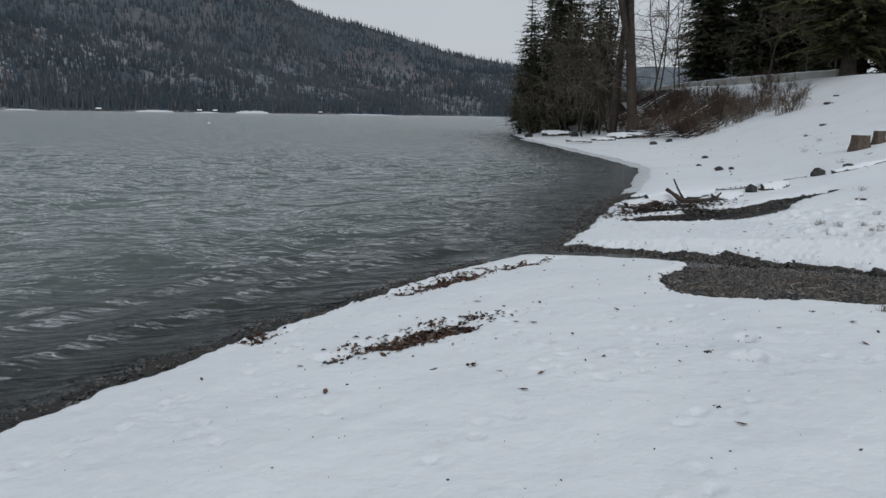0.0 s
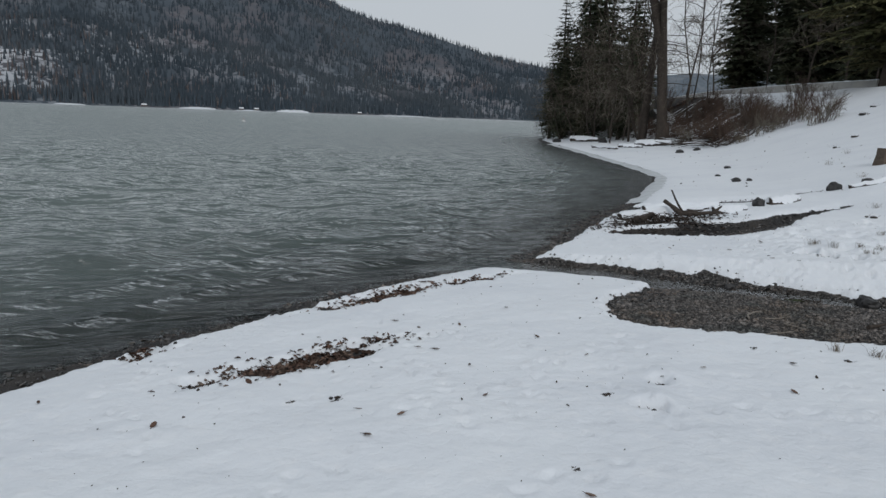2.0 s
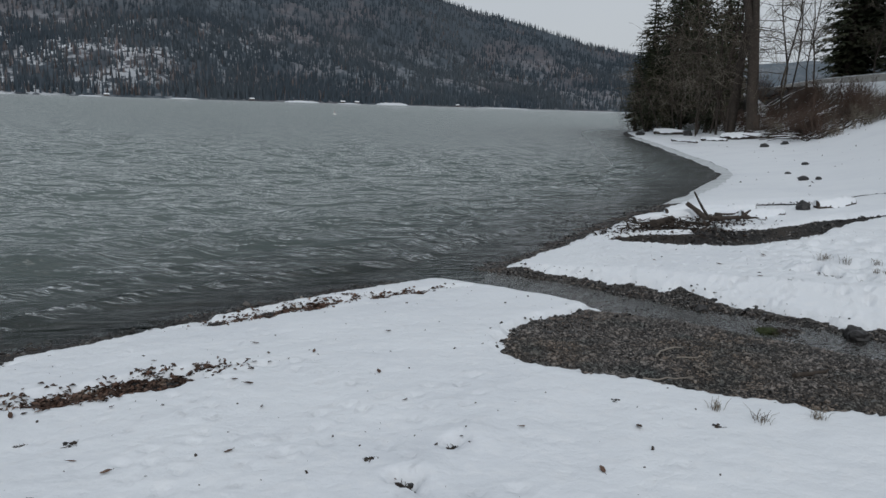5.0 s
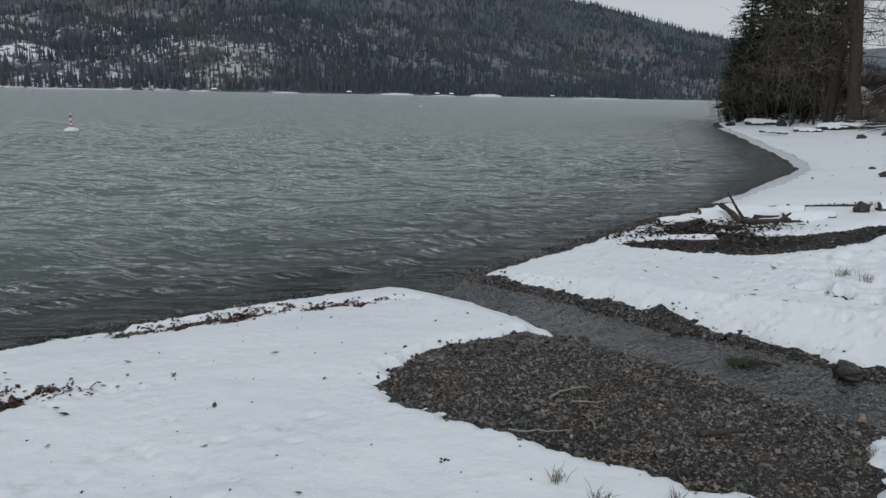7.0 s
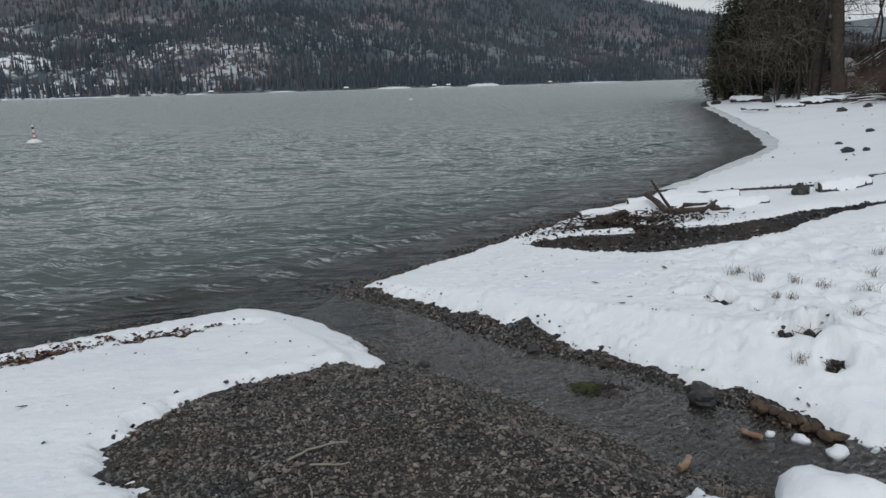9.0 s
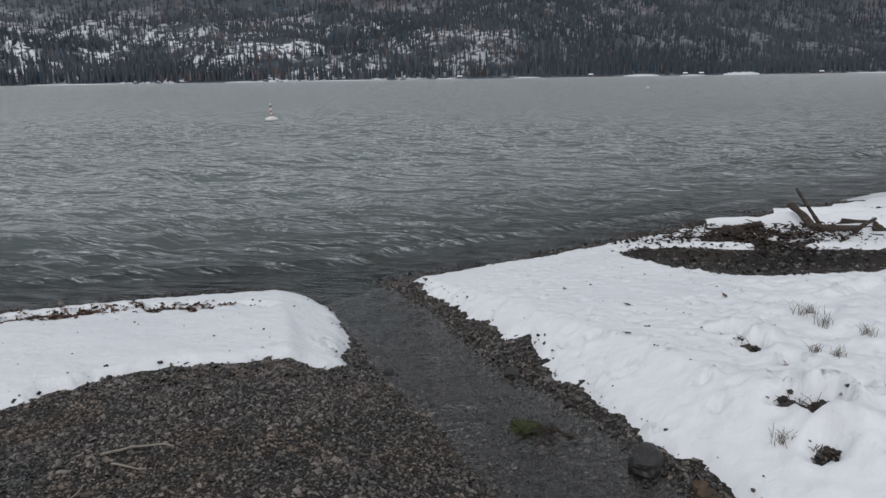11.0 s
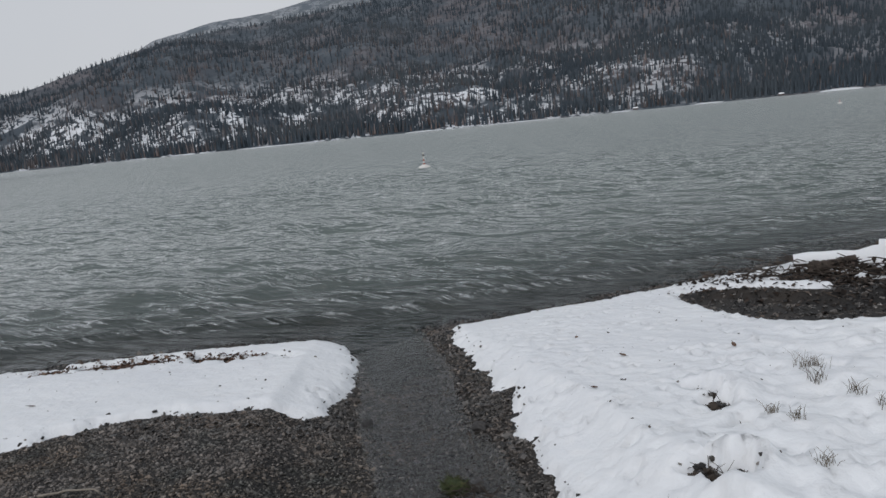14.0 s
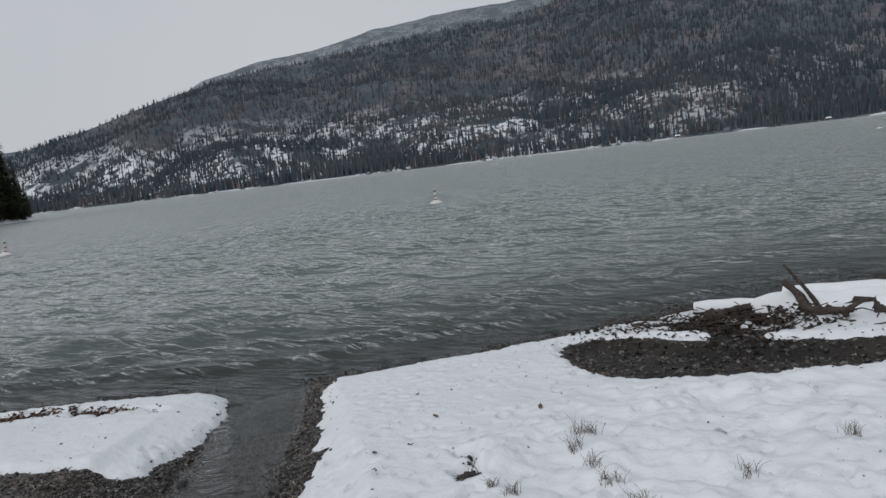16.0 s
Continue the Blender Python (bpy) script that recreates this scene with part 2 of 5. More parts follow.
def part(name, bm, mat, parent=None, label="", smooth=False):
    """A bmesh as one mesh object under a thing or a part."""
    me = bpy.data.meshes.new(name)
    for f in bm.faces:
        f.smooth = smooth
    bm.to_mesh(me)
    bm.free()
    me.materials.append(mat)
    ob = new(name, me)
    ob.parent = parent
    return tagged(ob, label) if label else ob


def empty(name, m, label, category, group="", kind=""):
    ob = new(name)
    ob.matrix_world = m
    return tagged(ob, label, category, group, kind)


def lattice(ix, iy, seed):
    h = np.sin(ix * 127.1 + iy * 311.7 + seed * 74.7) * 43758.5453
    return h - np.floor(h)


def value_noise(x, y, seed=0.0):
    ix, iy = np.floor(x), np.floor(y)
    fx, fy = x - ix, y - iy
    fx, fy = fx * fx * (3 - 2 * fx), fy * fy * (3 - 2 * fy)
    a, b = lattice(ix, iy, seed), lattice(ix + 1, iy, seed)
    c, d = lattice(ix, iy + 1, seed), lattice(ix + 1, iy + 1, seed)
    return (a * (1 - fx) + b * fx) * (1 - fy) + (c * (1 - fx) + d * fx) * fy - 0.5


def fbm(x, y, octaves=4, seed=0.0):
    total = 0.0
    for k in range(octaves):
        total = total + value_noise(x * 2**k, y * 2**k, seed + 3.1 * k) * 0.5**k
    return total


def step(v, low, high):
    s = np.clip((v - low) / (high - low), 0, 1)
    return s * s * (3 - 2 * s)


def to_line(x, y, line, ends=True):
    """Distance to a polyline and the side of it: positive to its right."""
    best, side = np.full(np.shape(x), 1e9), np.zeros(np.shape(x))
    for (ax, ay), (bx, by) in zip(line, line[1:]):
        dx, dy = bx - ax, by - ay
        t = np.clip(((x - ax) * dx + (y - ay) * dy) / (dx * dx + dy * dy), 0, 1)
        d = np.hypot(x - ax - t * dx, y - ay - t * dy)
        s = dy * (x - ax) - dx * (y - ay)
        near = d < best - 1e-9
        side = np.where(near, np.sign(s), side)
        best = np.where(near, d, best)
    return best, side


def inside(x, y, poly):
    hit = np.zeros(np.shape(x), bool)
    for (ax, ay), (bx, by) in zip(poly, poly[1:] + poly[:1]):
        cross = ((ay > y) != (by > y)) & (x < (bx - ax) * (y - ay) / (by - ay + 1e-12) + ax)
        hit ^= cross
    return hit


def outside_distance(x, y, poly):
    d, _ = to_line(x, y, poly + poly[:1])
    return np.where(inside(x, y, poly), -d, d)


# ---- the plan of the shore ----
SHORE = [(-90, -260), (-14, -30), (-5.4, -4), (-3.7, 1.6), (-2.85, 4.2), (-2.4, 5.0), (-1.85, 6.0), (-1.25, 7.0), (-0.5, 8.2), (0.3, 9.25),
         (0.95, 9.95), (1.4, 10.45), (1.85, 11.4), (2.4, 12.7), (2.9, 14.2), (3.6, 16.2), (4.7, 18.6), (6.35, 23.8), (7.5, 28.0), (7.7, 30.5), (7.7, 34),
         (7.5, 40), (7.15, 52), (6.6, 62), (6.5, 72), (7.9, 84), (16, 100), (45, 150), (140, 330), (500, 1500), (1500, 4000)]
BROOK = [(0.6, 10.3), (1.5, 10.15), (2.3, 9.75), (2.9, 9.38), (3.5, 8.95), (4.1, 8.72), (4.55, 8.45), (5.0, 8.15), (5.5, 7.85), (6.1, 7.55), (6.8, 7.25), (7.6, 7.1), (9, 7.2), (13, 8.2), (30, 12)]
BARE = [(0.7, 9.95), (1.4, 9.75), (1.98, 9.58), (2.4, 9.26), (2.85, 8.84), (3.1, 8.48), (2.84, 8.08), (2.62, 7.74), (2.38, 7.32), (2.28, 6.93), (2.28, 6.6),
        (2.5, 6.38), (2.85, 6.22), (3.35, 6.08), (4.05, 5.86), (4.45, 5.74), (4.75, 5.86), (4.92, 6.2), (4.94, 6.46), (5.08, 6.68), (5.36, 6.88), (5.75, 7.15), (6.6, 7.0), (7.6, 6.85),
        (9, 6.9), (9, 7.4), (7.6, 7.4), (6.7, 7.55), (6.1, 7.95), (5.57, 8.42), (5.2, 8.62), (4.85, 8.83), (4.45, 9.12), (3.9, 9.53), (3.37, 9.8),
        (2.67, 10.15), (2.1, 10.5), (1.3, 10.7)]
RILL = [(3.3, 12.75), (3.72, 12.4), (4.2, 12.0), (4.8, 11.9), (5.4, 12.15), (6.15, 12.85), (7.0, 14.15), (8.5, 15.4), (7.0, 14.75), (6.0, 13.85), (5.3, 13.5), (4.4, 13.3), (3.8, 13.3), (3.4, 13.1)]
BACKWATER = [(3.2, 15.6), (4.0, 16.3), (4.9, 16.75), (6.3, 17.1), (7.7, 17.4), (9.2, 18.2), (7.7, 17.95), (6.3, 17.75), (4.9, 17.5), (4.0, 17.3)]
FOOT_Y = [-300, 0, 10, 17, 27, 36, 45, 55, 66, 78, 90, 130]
FOOT_X = [-10, 11, 9.0, 8.4, 11.2, 13.6, 14.8, 14.2, 12.0, 9.0, 11.0, 40]
LEAVES = [((0.08, 7.8), 0.66, 0.16, 0.85), ((-0.15, 5.45), 0.66, 0.15, 0.68), ((0.95, 8.6), 0.40, 0.10, 0.5), ((-1.52, 5.72), 0.14, 0.06, 0.9)]
# hollows melted into the snow round stalks and stones: place, radius
PITS = [(5.20, 9.96, 0.028), (5.33, 9.98, 0.022), (5.45, 9.79, 0.044), (5.73, 9.58, 0.022), (5.80, 9.16, 0.016), (5.85, 8.99, 0.056), (6.00, 8.96, 0.062), (6.09, 8.67, 0.03), (2.18, 4.89, 0.022), (2.02, 4.46, 0.026), (7.3, 12.6, 0.05)]


def ground_z(x, y):
    """Height of the bare ground above the lake."""
    d, side = to_line(x, y, SHORE)
    d = d * side
    z = np.where(d > 0, 0.66 * (1 - np.exp(-np.maximum(d, 0) / 5.0)), np.maximum(0.11 * d, -0.6 + 0.05 * (d + 5.5)))
    z = np.maximum(z, -6.0)
    foot = np.interp(y, FOOT_Y, FOOT_X)
    slope = 0.24 + 0.20 * step(y, 22, 46) + 0.16 * step(y, 50, 60)
    rise = 3.9 - np.maximum(3.9 - slope * np.logaddexp(0, (x - foot) * 1.6) / 1.6, 0)
    land = step(d, 0.5, 4)
    z = z + rise * land
    z = z + land * step(x + 0.4 * y, 10, 40) * 0.22 * fbm(x * 0.35, y * 0.35, 4, 5)
    db, _ = to_line(x, y, BROOK)
    level = brook_level(x)
    cut = level - 0.05 + 0.30 * np.maximum(db - 0.26, 0) + 0.3 * np.maximum(db - 0.85, 0)
    cut = np.where((x > 30), 99, cut)
    z = np.where(d > -0.4, np.minimum(z, cut), z)
    for poly, depth in ((RILL, 0.12), (BACKWATER, 0.10)):
        low = step(-outside_distance(x, y, poly), -0.05, 0.25)
        z = np.where((low > 0) & (d > 0), np.maximum(z - depth * low, np.minimum(z, 0.05)), z)
    near = step(-np.hypot(x - 3, y - 9), -30, -18)
    return z + near * (0.02 * fbm(x * 2.2, y * 2.2, 3, 2) + 0.008 * fbm(x * 9, y * 9, 2, 8))


def brook_level(x):
    return -0.03 + 0.05 * step(x, 0.9, 2.2) + 0.028 * np.clip(x - 1.8, 0, 12)


def snow_cover(x, y):
    """How far inside the snow a place lies, in metres (negative: bare)."""
    d, side = to_line(x, y, SHORE)
    edge = d * side - 0.24 - 0.20 * step(y, 17, 24)
    c = np.minimum(edge, outside_distance(x, y, BARE))
    c = np.minimum(c, outside_distance(x, y, RILL))
    c = np.minimum(c, outside_distance(x, y, BACKWATER))
    debris = np.hypot((x - 4.25) / 0.95, (y - 13.95) / 0.5) - 1
    c = np.minimum(c, debris * 0.35 + 0.10 + 0.5 * fbm(x * 3, y * 3, 3, 21))
    for (lx, ly), a, b, turn in LEAVES:
        u, v = (x - lx) * math.cos(turn) + (y - ly) * math.sin(turn), -(x - lx) * math.sin(turn) + (y - ly) * math.cos(turn)
        c = np.minimum(c, (np.hypot(u / a, v / b) - 0.8) * b + 0.05 + 0.22 * fbm(x * 6, y * 6, 3, 31))
    for lx, ly, size in PITS:
        near = (np.abs(x - lx) < 0.6) & (np.abs(y - ly) < 0.6)
        if near.any():
            hole = np.hypot(x[near] - lx, y[near] - ly) - size + 0.06 * fbm(x[near] * 14, y[near] * 14, 3, 33)
            c[near] = np.minimum(c[near], np.where(hole < 0.09, hole * 1.9, 9))
    rough = 0.09 * fbm(x * 3.0, y * 3.0, 3, 11) + 0.05 * fbm(x * 9, y * 9, 3, 12) + 0.07 * fbm(x * 24, y * 24, 2, 13)
    bank = step(x - np.interp(y, FOOT_Y, FOOT_X), 0.3, 2.0) * step(y, 41, 45)
    patch = -0.02 + 0.55 * fbm(x * 0.8, y * 0.8, 3, 41) + 0.7 * fbm(x * 2.6, y * 2.6, 3, 42) + 3 * step(x, 19.5, 21.5)
    c = np.where(bank > 0, np.minimum(c, patch + (1 - bank) * 2), c)
    return c + rough * step(-np.abs(c), -0.5, -0.05)


def graded(low, high, cell, growth, far_low, far_high):
    core = list(np.arange(low, high + cell / 2, cell))
    up, s = core[-1], cell
    while up < far_high:
        s *= growth
        up += s
        core.append(up)
    down, s = core[0], cell
    while down > far_low:
        s *= growth
        down -= s
        core.insert(0, down)
    return np.array(core)


def grid(xs, ys):
    x, y = np.meshgrid(xs, ys)
    nx, ny = len(xs), len(ys)
    i = np.arange(nx * ny).reshape(ny, nx)
    faces = np.stack([i[:-1, :-1], i[:-1, 1:], i[1:, 1:], i[1:, :-1]], -1).reshape(-1, 4)
    return x.ravel(), y.ravel(), faces


# dents in the snow: bird tracks and small scuffs
rng = np.random.default_rng(4)
DENTS = []
for k in range(26):
    ax, ay, head = rng.uniform(-1.6, 2.6), rng.uniform(2.6, 6.2), rng.uniform(0, 6.28)
    for s in range(int(rng.integers(3, 8))):
        px, py = ax + math.cos(head) * 0.17 * s, ay + math.sin(head) * 0.17 * s
        off = 0.05 if s % 2 else -0.05
        DENTS.append((px - math.sin(head) * off, py + math.cos(head) * off, head + rng.normal(0, 0.2), rng.uniform(0.026, 0.042), rng.uniform(0.026, 0.042)))
for k in range(1100):
    ax, ay = rng.uniform(2.6, 8.2), rng.uniform(8.6, 13.2)
    DENTS.append((ax, ay, rng.uniform(0, 6.28), rng.uniform(0.020, 0.042), rng.uniform(0.020, 0.052)))
for k in range(420):
    ax, ay = rng.uniform(-1.2, 3.6), rng.uniform(4.0, 9.2)
    DENTS.append((ax, ay, rng.uniform(0, 6.28), rng.uniform(0.018, 0.032), rng.uniform(0.010, 0.026)))


def snow_z(x, y):
    c = snow_cover(x, y)
    z = ground_z(x, y) + 0.085 * step(c, -0.005, 0.16) - 0.03
    z = z + np.where(c < 0, np.maximum(c, -0.2) * 0.4, 0)
    soft = step(c, 0.05, 0.4)
    for lx, ly, size in PITS:
        z = z + 1.6 * size * step(c, 0.0, 0.1) * np.exp(-((x - lx - 0.06) ** 2 + (y - ly - 0.10) ** 2) / (0.02 + size * size))
    lump = step(x + 0.25 * y, 6.9, 8.8) * step(-y, -14, -11)
    return z + soft * (0.012 * fbm(x * 1.6, y * 1.6, 3, 51) + lump * 0.085 * (fbm(x * 4.6, y * 4.6, 4, 52) + 0.22))


def press_dents(x, y, z):
    order = np.argsort(x)
    xs = x[order]
    for dx, dy, head, r, deep in DENTS:
        lo, hi = np.searchsorted(xs, (dx - 3 * r, dx + 3 * r))
        i = order[lo:hi]
        i = i[np.abs(y[i] - dy) < 3 * r]
        u = (x[i] - dx) * math.cos(head) + (y[i] - dy) * math.sin(head)
        v = -(x[i] - dx) * math.sin(head) + (y[i] - dy) * math.cos(head)
        q = (u / (r * 1.5)) ** 2 + (v / (r * 0.8)) ** 2
        z[i] += -deep * np.exp(-q * 1.6) + 0.3 * deep * np.exp(-((np.sqrt(q) - 1.5) ** 2) * 5)
    return z


GX = graded(-3.0, 8.0, 0.032, 1.13, -3500, 3500)
GY = graded(2.0, 13.4, 0.032, 1.10, -3000, 4200)
gx, gy, gf = grid(GX, GY)
gz = ground_z(gx, gy)
ground = sheet("ground", np.stack([gx, gy, gz], 1), gf, M_GROUND, smooth=True)
tagged(ground, "dark wet gravel shore sloping down under the lake", "ground", kind="structure")

# the snow lies on the land side only
keep = (gx > -8) & (gx < 220) & (gy > -80) & (gy < 260)
sz = press_dents(gx, gy, snow_z(gx, gy))
cov = snow_cover(gx, gy)
use = keep[gf].all(1) & (cov[gf].max(1) > -0.12)
ids = np.unique(gf[use])
remap = np.full(len(gx), -1)
remap[ids] = np.arange(len(ids))
snow = sheet("snow_cover", np.stack([gx, gy, sz], 1)[ids], remap[gf[use]], M_SNOW, smooth=True)
tagged(snow, "thin trampled snow with bird tracks lying over the gravel shore", "snow", kind="structure")

# the lake, with wind waves running on to the beach
LX = graded(-22, 5, 0.125, 1.06, -3600, 3300)
LY = graded(1.5, 30, 0.125, 1.06, -3000, 4300)
lx, ly, lf = grid(LX, LY)
wave = np.zeros_like(lx)
for k, (length, height, turn) in enumerate(((3.1, 0.036, 0.40), (1.9, 0.055, 0.66), (1.25, 0.056, 0.22), (0.85, 0.046, 0.80), (0.6, 0.032, 0.45))):
    ux, uy = -math.sin(turn), math.cos(turn)
    phase = (lx * ux + ly * uy) * 2 * math.pi / length + 7 * fbm(lx * 0.35 / length, ly * 0.35 / length, 3, 60 + k)
    wave += height * (1 - 2 * np.abs(np.sin(phase / 2))) * (0.55 + fbm(lx * 0.4, ly * 0.4, 2, 70 + k))
d_shore, s_shore = to_line(lx, ly, SHORE)
d_shore = d_shore * s_shore
calm = step(-d_shore, 0.1, 3.5) * step(-np.hypot(lx, ly), -90, -42)
lap = 0.085 * np.exp(-((d_shore + 0.95 + 0.35 * fbm(lx * 0.5, ly * 0.5, 2, 80)) / 0.10) ** 2) + 0.070 * np.exp(-((d_shore + 1.9 + 0.5 * fbm(lx * 0.4, ly * 0.4, 2, 81)) / 0.14) ** 2) + 0.06 * np.exp(-((d_shore + 3.1 + 0.7 * fbm(lx * 0.3, ly * 0.3, 2, 83)) / 0.18) ** 2)
lap *= step(-np.hypot(lx, ly), -22, -12)
lz = wave * calm + lap
wet = d_shore < 2.0
use = wet[lf].any(1)
ids = np.unique(lf[use])
remap = np.full(len(lx), -1)
remap[ids] = np.arange(len(ids))
lake = sheet("lake_water", np.stack([lx, ly, lz], 1)[ids], remap[lf[use]], M_LAKE, smooth=True)
tagged(lake, "grey-green wind-rippled lake water", "water", kind="structure")
lake.visible_shadow = False
# silty water hides its bed as it grows deeper
deep = np.maximum(-ground_z(lx[ids], ly[ids]), 0)
silt = lake.data.attributes.new("silt", "FLOAT", "POINT")
ruffle = lake.data.attributes.new("ruffle", "FLOAT", "POINT")
ruffle.data.foreach_set("value", (0.20 + 0.24 * step(-d_shore[ids], 0.6, 9) + 0.16 * fbm(lx[ids] * 0.05, ly[ids] * 0.13, 3, 82) * step(-d_shore[ids], 3, 12)).astype(np.float32))
silt.data.foreach_set("value", (0.72 * (1 - np.exp(-deep / 0.40))).astype(np.float32))

# the brook that runs out into the lake
steps = []
for (ax, ay), (bx, by) in zip(BROOK, BROOK[1:]):
    for k in range(12):
        steps.append((ax + (bx - ax) * k / 12, ay + (by - ay) * k / 12))
steps = np.array(steps[:160])
tang = np.gradient(steps, axis=0)
tang /= np.linalg.norm(tang, axis=1)[:, None]
side_v = np.stack([-tang[:, 1], tang[:, 0]], 1)
rows_v, W = [], 17
for k in range(W):
    off = (k / (W - 1) - 0.5) * 1.9
    p = steps + side_v * off
    rows_v.append(np.stack([p[:, 0], p[:, 1], brook_level(p[:, 0]) + 0.006 * fbm(p[:, 0] * 5, p[:, 1] * 5, 2, 90)], 1))
bv = np.stack(rows_v, 1).reshape(-1, 3)
i = np.arange(len(steps) * W).reshape(len(steps), W)
brook = sheet("brook_water", bv, np.stack([i[:-1, :-1], i[1:, :-1], i[1:, 1:], i[:-1, 1:]], -1).reshape(-1, 4), M_BROOK, smooth=True)
tagged(brook, "shallow clear brook running over gravel to the lake", "water", kind="structure")
brook.visible_shadow = False

# ---- mountains across the lake ----
RIDGE_AZ = [-32, -25, -15, -8, -3.7, -0.6, 3.3, 6.4, 8, 10.7, 13.3, 16, 22, 30, 38, 47.5, 52.7, 60, 67, 70, 75.7, 78.9, 82.6, 85, 92, 110]
RIDGE_EL = [1.0, 1.2, 1.6, 3.3, 4.25, 4.65, 5.8, 6.6, 6.9, 7.7, 8.9, 10.4, 12.6, 13.6, 12.3, 10.35, 10.1, 9.35, 8.5, 8.1, 6.6, 5.5, 4.4, 3.6, 2.2, 1.5]
FAR_AZ = [-60, -32, -20, -15.5, -8, 0, 30, 46, 51.7, 58.2, 62.6, 67, 71, 74, 76.5, 78.5, 82, 86, 95, 110, 140]
FAR_EL = [3.0, 3.3, 3.7, 3.85, 3.3, 3.4, 10, 11.75, 11.6, 10.85, 9.8, 9.3, 8.25, 6.6, 6.3, 5.3, 4.45, 4.2, 3.8, 3.2, 3.0]


def shore_radius(az):
    return np.interp(az, [-40, -8, 0, 15, 30, 70, 80, 86, 110], [2000, 1900, 1600, 1250, 1120, 1080, 1250, 1500, 1600])


def mountain_z(az, r):
    r0 = shore_radius(az)
    el = np.interp(az, RIDGE_AZ, RIDGE_EL)
    top = 2450 * np.tan(np.radians(el))
    s = np.clip((r - r0) / (2450 - r0), 0, 1.6)
    x, y = -r * np.sin(np.radians(az)), r * np.cos(np.radians(az))
    rise = np.where(s < 1, 0.35 * s + 0.65 * s**1.35, 1 - 0.6 * (s - 1))
    bumps = fbm(x * 0.004, y * 0.004, 5, 100) * 70 * np.clip(s * 6, 0, 1) * np.clip((1 - s) * 3, 0.10, 1)
    return np.where(r < r0, -3 + 0.0 * r, rise * top + bumps + 1.5)


az, rr = np.meshgrid(np.arange(-32, 104, 0.22), np.concatenate([np.linspace(1060, 1500, 60), np.linspace(1512, 2700, 70)]))
mx, my, mz = -rr * np.sin(np.radians(az)), rr * np.cos(np.radians(az)), mountain_z(az, rr)
i = np.arange(az.size).reshape(az.shape)
quads = np.stack([i[:-1, :-1], i[1:, :-1], i[1:, 1:], i[:-1, 1:]], -1).reshape(-1, 4)[:, ::-1]
mountain = sheet("mountain_backdrop", np.stack([mx.ravel(), my.ravel(), mz.ravel()], 1), quads, M_HAZY_MOUNT, smooth=True)
tagged(mountain, "forested mountainside with snow patches across the lake, haze put into its colour", "mountain", kind="structure")

az, rr = np.meshgrid(np.arange(-60, 141, 0.3), np.linspace(2500, 4400, 26))
el = np.interp(az, FAR_AZ, FAR_EL)
top = 3700 * np.tan(np.radians(el))
s = (rr - 2500) / 1200
fz = np.where(s < 1, s, 1 - 0.5 * (s - 1)) * top + fbm(az * 0.9, rr * 0.004, 5, 140) * 45 * np.clip(s * 2, 0, 1) * np.clip(np.abs(1 - s) * 4, 0.12, 1)
i = np.arange(az.size).reshape(az.shape)
quads = np.stack([i[:-1, :-1], i[1:, :-1], i[1:, 1:], i[:-1, 1:]], -1).reshape(-1, 4)[:, ::-1]
far_ridge = sheet("far_ridge_backdrop", np.stack([(-rr * np.sin(np.radians(az))).ravel(), (rr * np.cos(np.radians(az))).ravel(), fz.ravel()], 1), quads, M_HAZY_RIDGE, smooth=True)
tagged(far_ridge, "ridge with some snow far behind the forested mountain, pale blue from painted haze", "mountain", kind="structure")


def cone_forest(name, places, heights, widths, mat, tiers, sides=5):
    """Far woods: a crown of stacked jagged cones for each tree."""
    r = np.random.default_rng(7)
    n = len(places)
    vs, fs, base = [], [], 0
    for k in range(tiers):
        low, high = k / (tiers + 0.35), min(1.0, (k + 1.75) / (tiers + 0.35))
        if k == tiers - 1:
            high = 1.0
        wid = widths * (1 - 0.85 * k / tiers)
        ring = np.empty((n, sides + 1, 3))
        for q in range(sides):
            a = 2 * math.pi * q / sides + r.uniform(0, 1.0, n)
            rad = wid * r.uniform(0.6, 1.2, n)
            ring[:, q] = places + np.stack([np.cos(a) * rad, np.sin(a) * rad, heights * (low + 0.04 + r.uniform(-0.05, 0.05, n))], 1)
        ring[:, sides] = places + np.stack([r.normal(0, 0.2, n), r.normal(0, 0.2, n), heights * high], 1)
        idx = base + np.arange(n)[:, None] * (sides + 1)
        for q in range(sides):
            fs.append(np.concatenate([idx + q, idx + (q + 1) % sides, idx + sides], 1))
        vs.append(ring.reshape(-1, 3))
        base += n * (sides + 1)
    return sheet(name, np.concatenate(vs), np.concatenate(fs), mat)


def mountain_places(count, seed):
    r = np.random.default_rng(seed)
    a = r.uniform(-24, 96, count)
    q = r.uniform(0, 1, count)
    r0 = shore_radius(a)
    rad = r0 + 4 + (2470 - r0) * q ** 1.35
    return a, rad, -rad * np.sin(np.radians(a)), rad * np.cos(np.radians(a)), (rad - r0) / (2450 - r0), r


a, rad, px, py, s, r = mountain_places(62000, 21)
stand = fbm(px * 0.006, py * 0.006, 4, 160) + 0.5 * fbm(px * 0.03, py * 0.03, 3, 161)
bare_band = step(a, 26, 44) * np.exp(-((s - 0.50) / 0.16) ** 2) + 0.95 * step(a, 24, 33) * step(-s, -0.32, -0.10)
ok = (r.uniform(0, 1, len(a)) < np.clip(0.95 + 1.5 * stand - 0.70 * bare_band, 0.26, 1))
pz = mountain_z(a, rad)
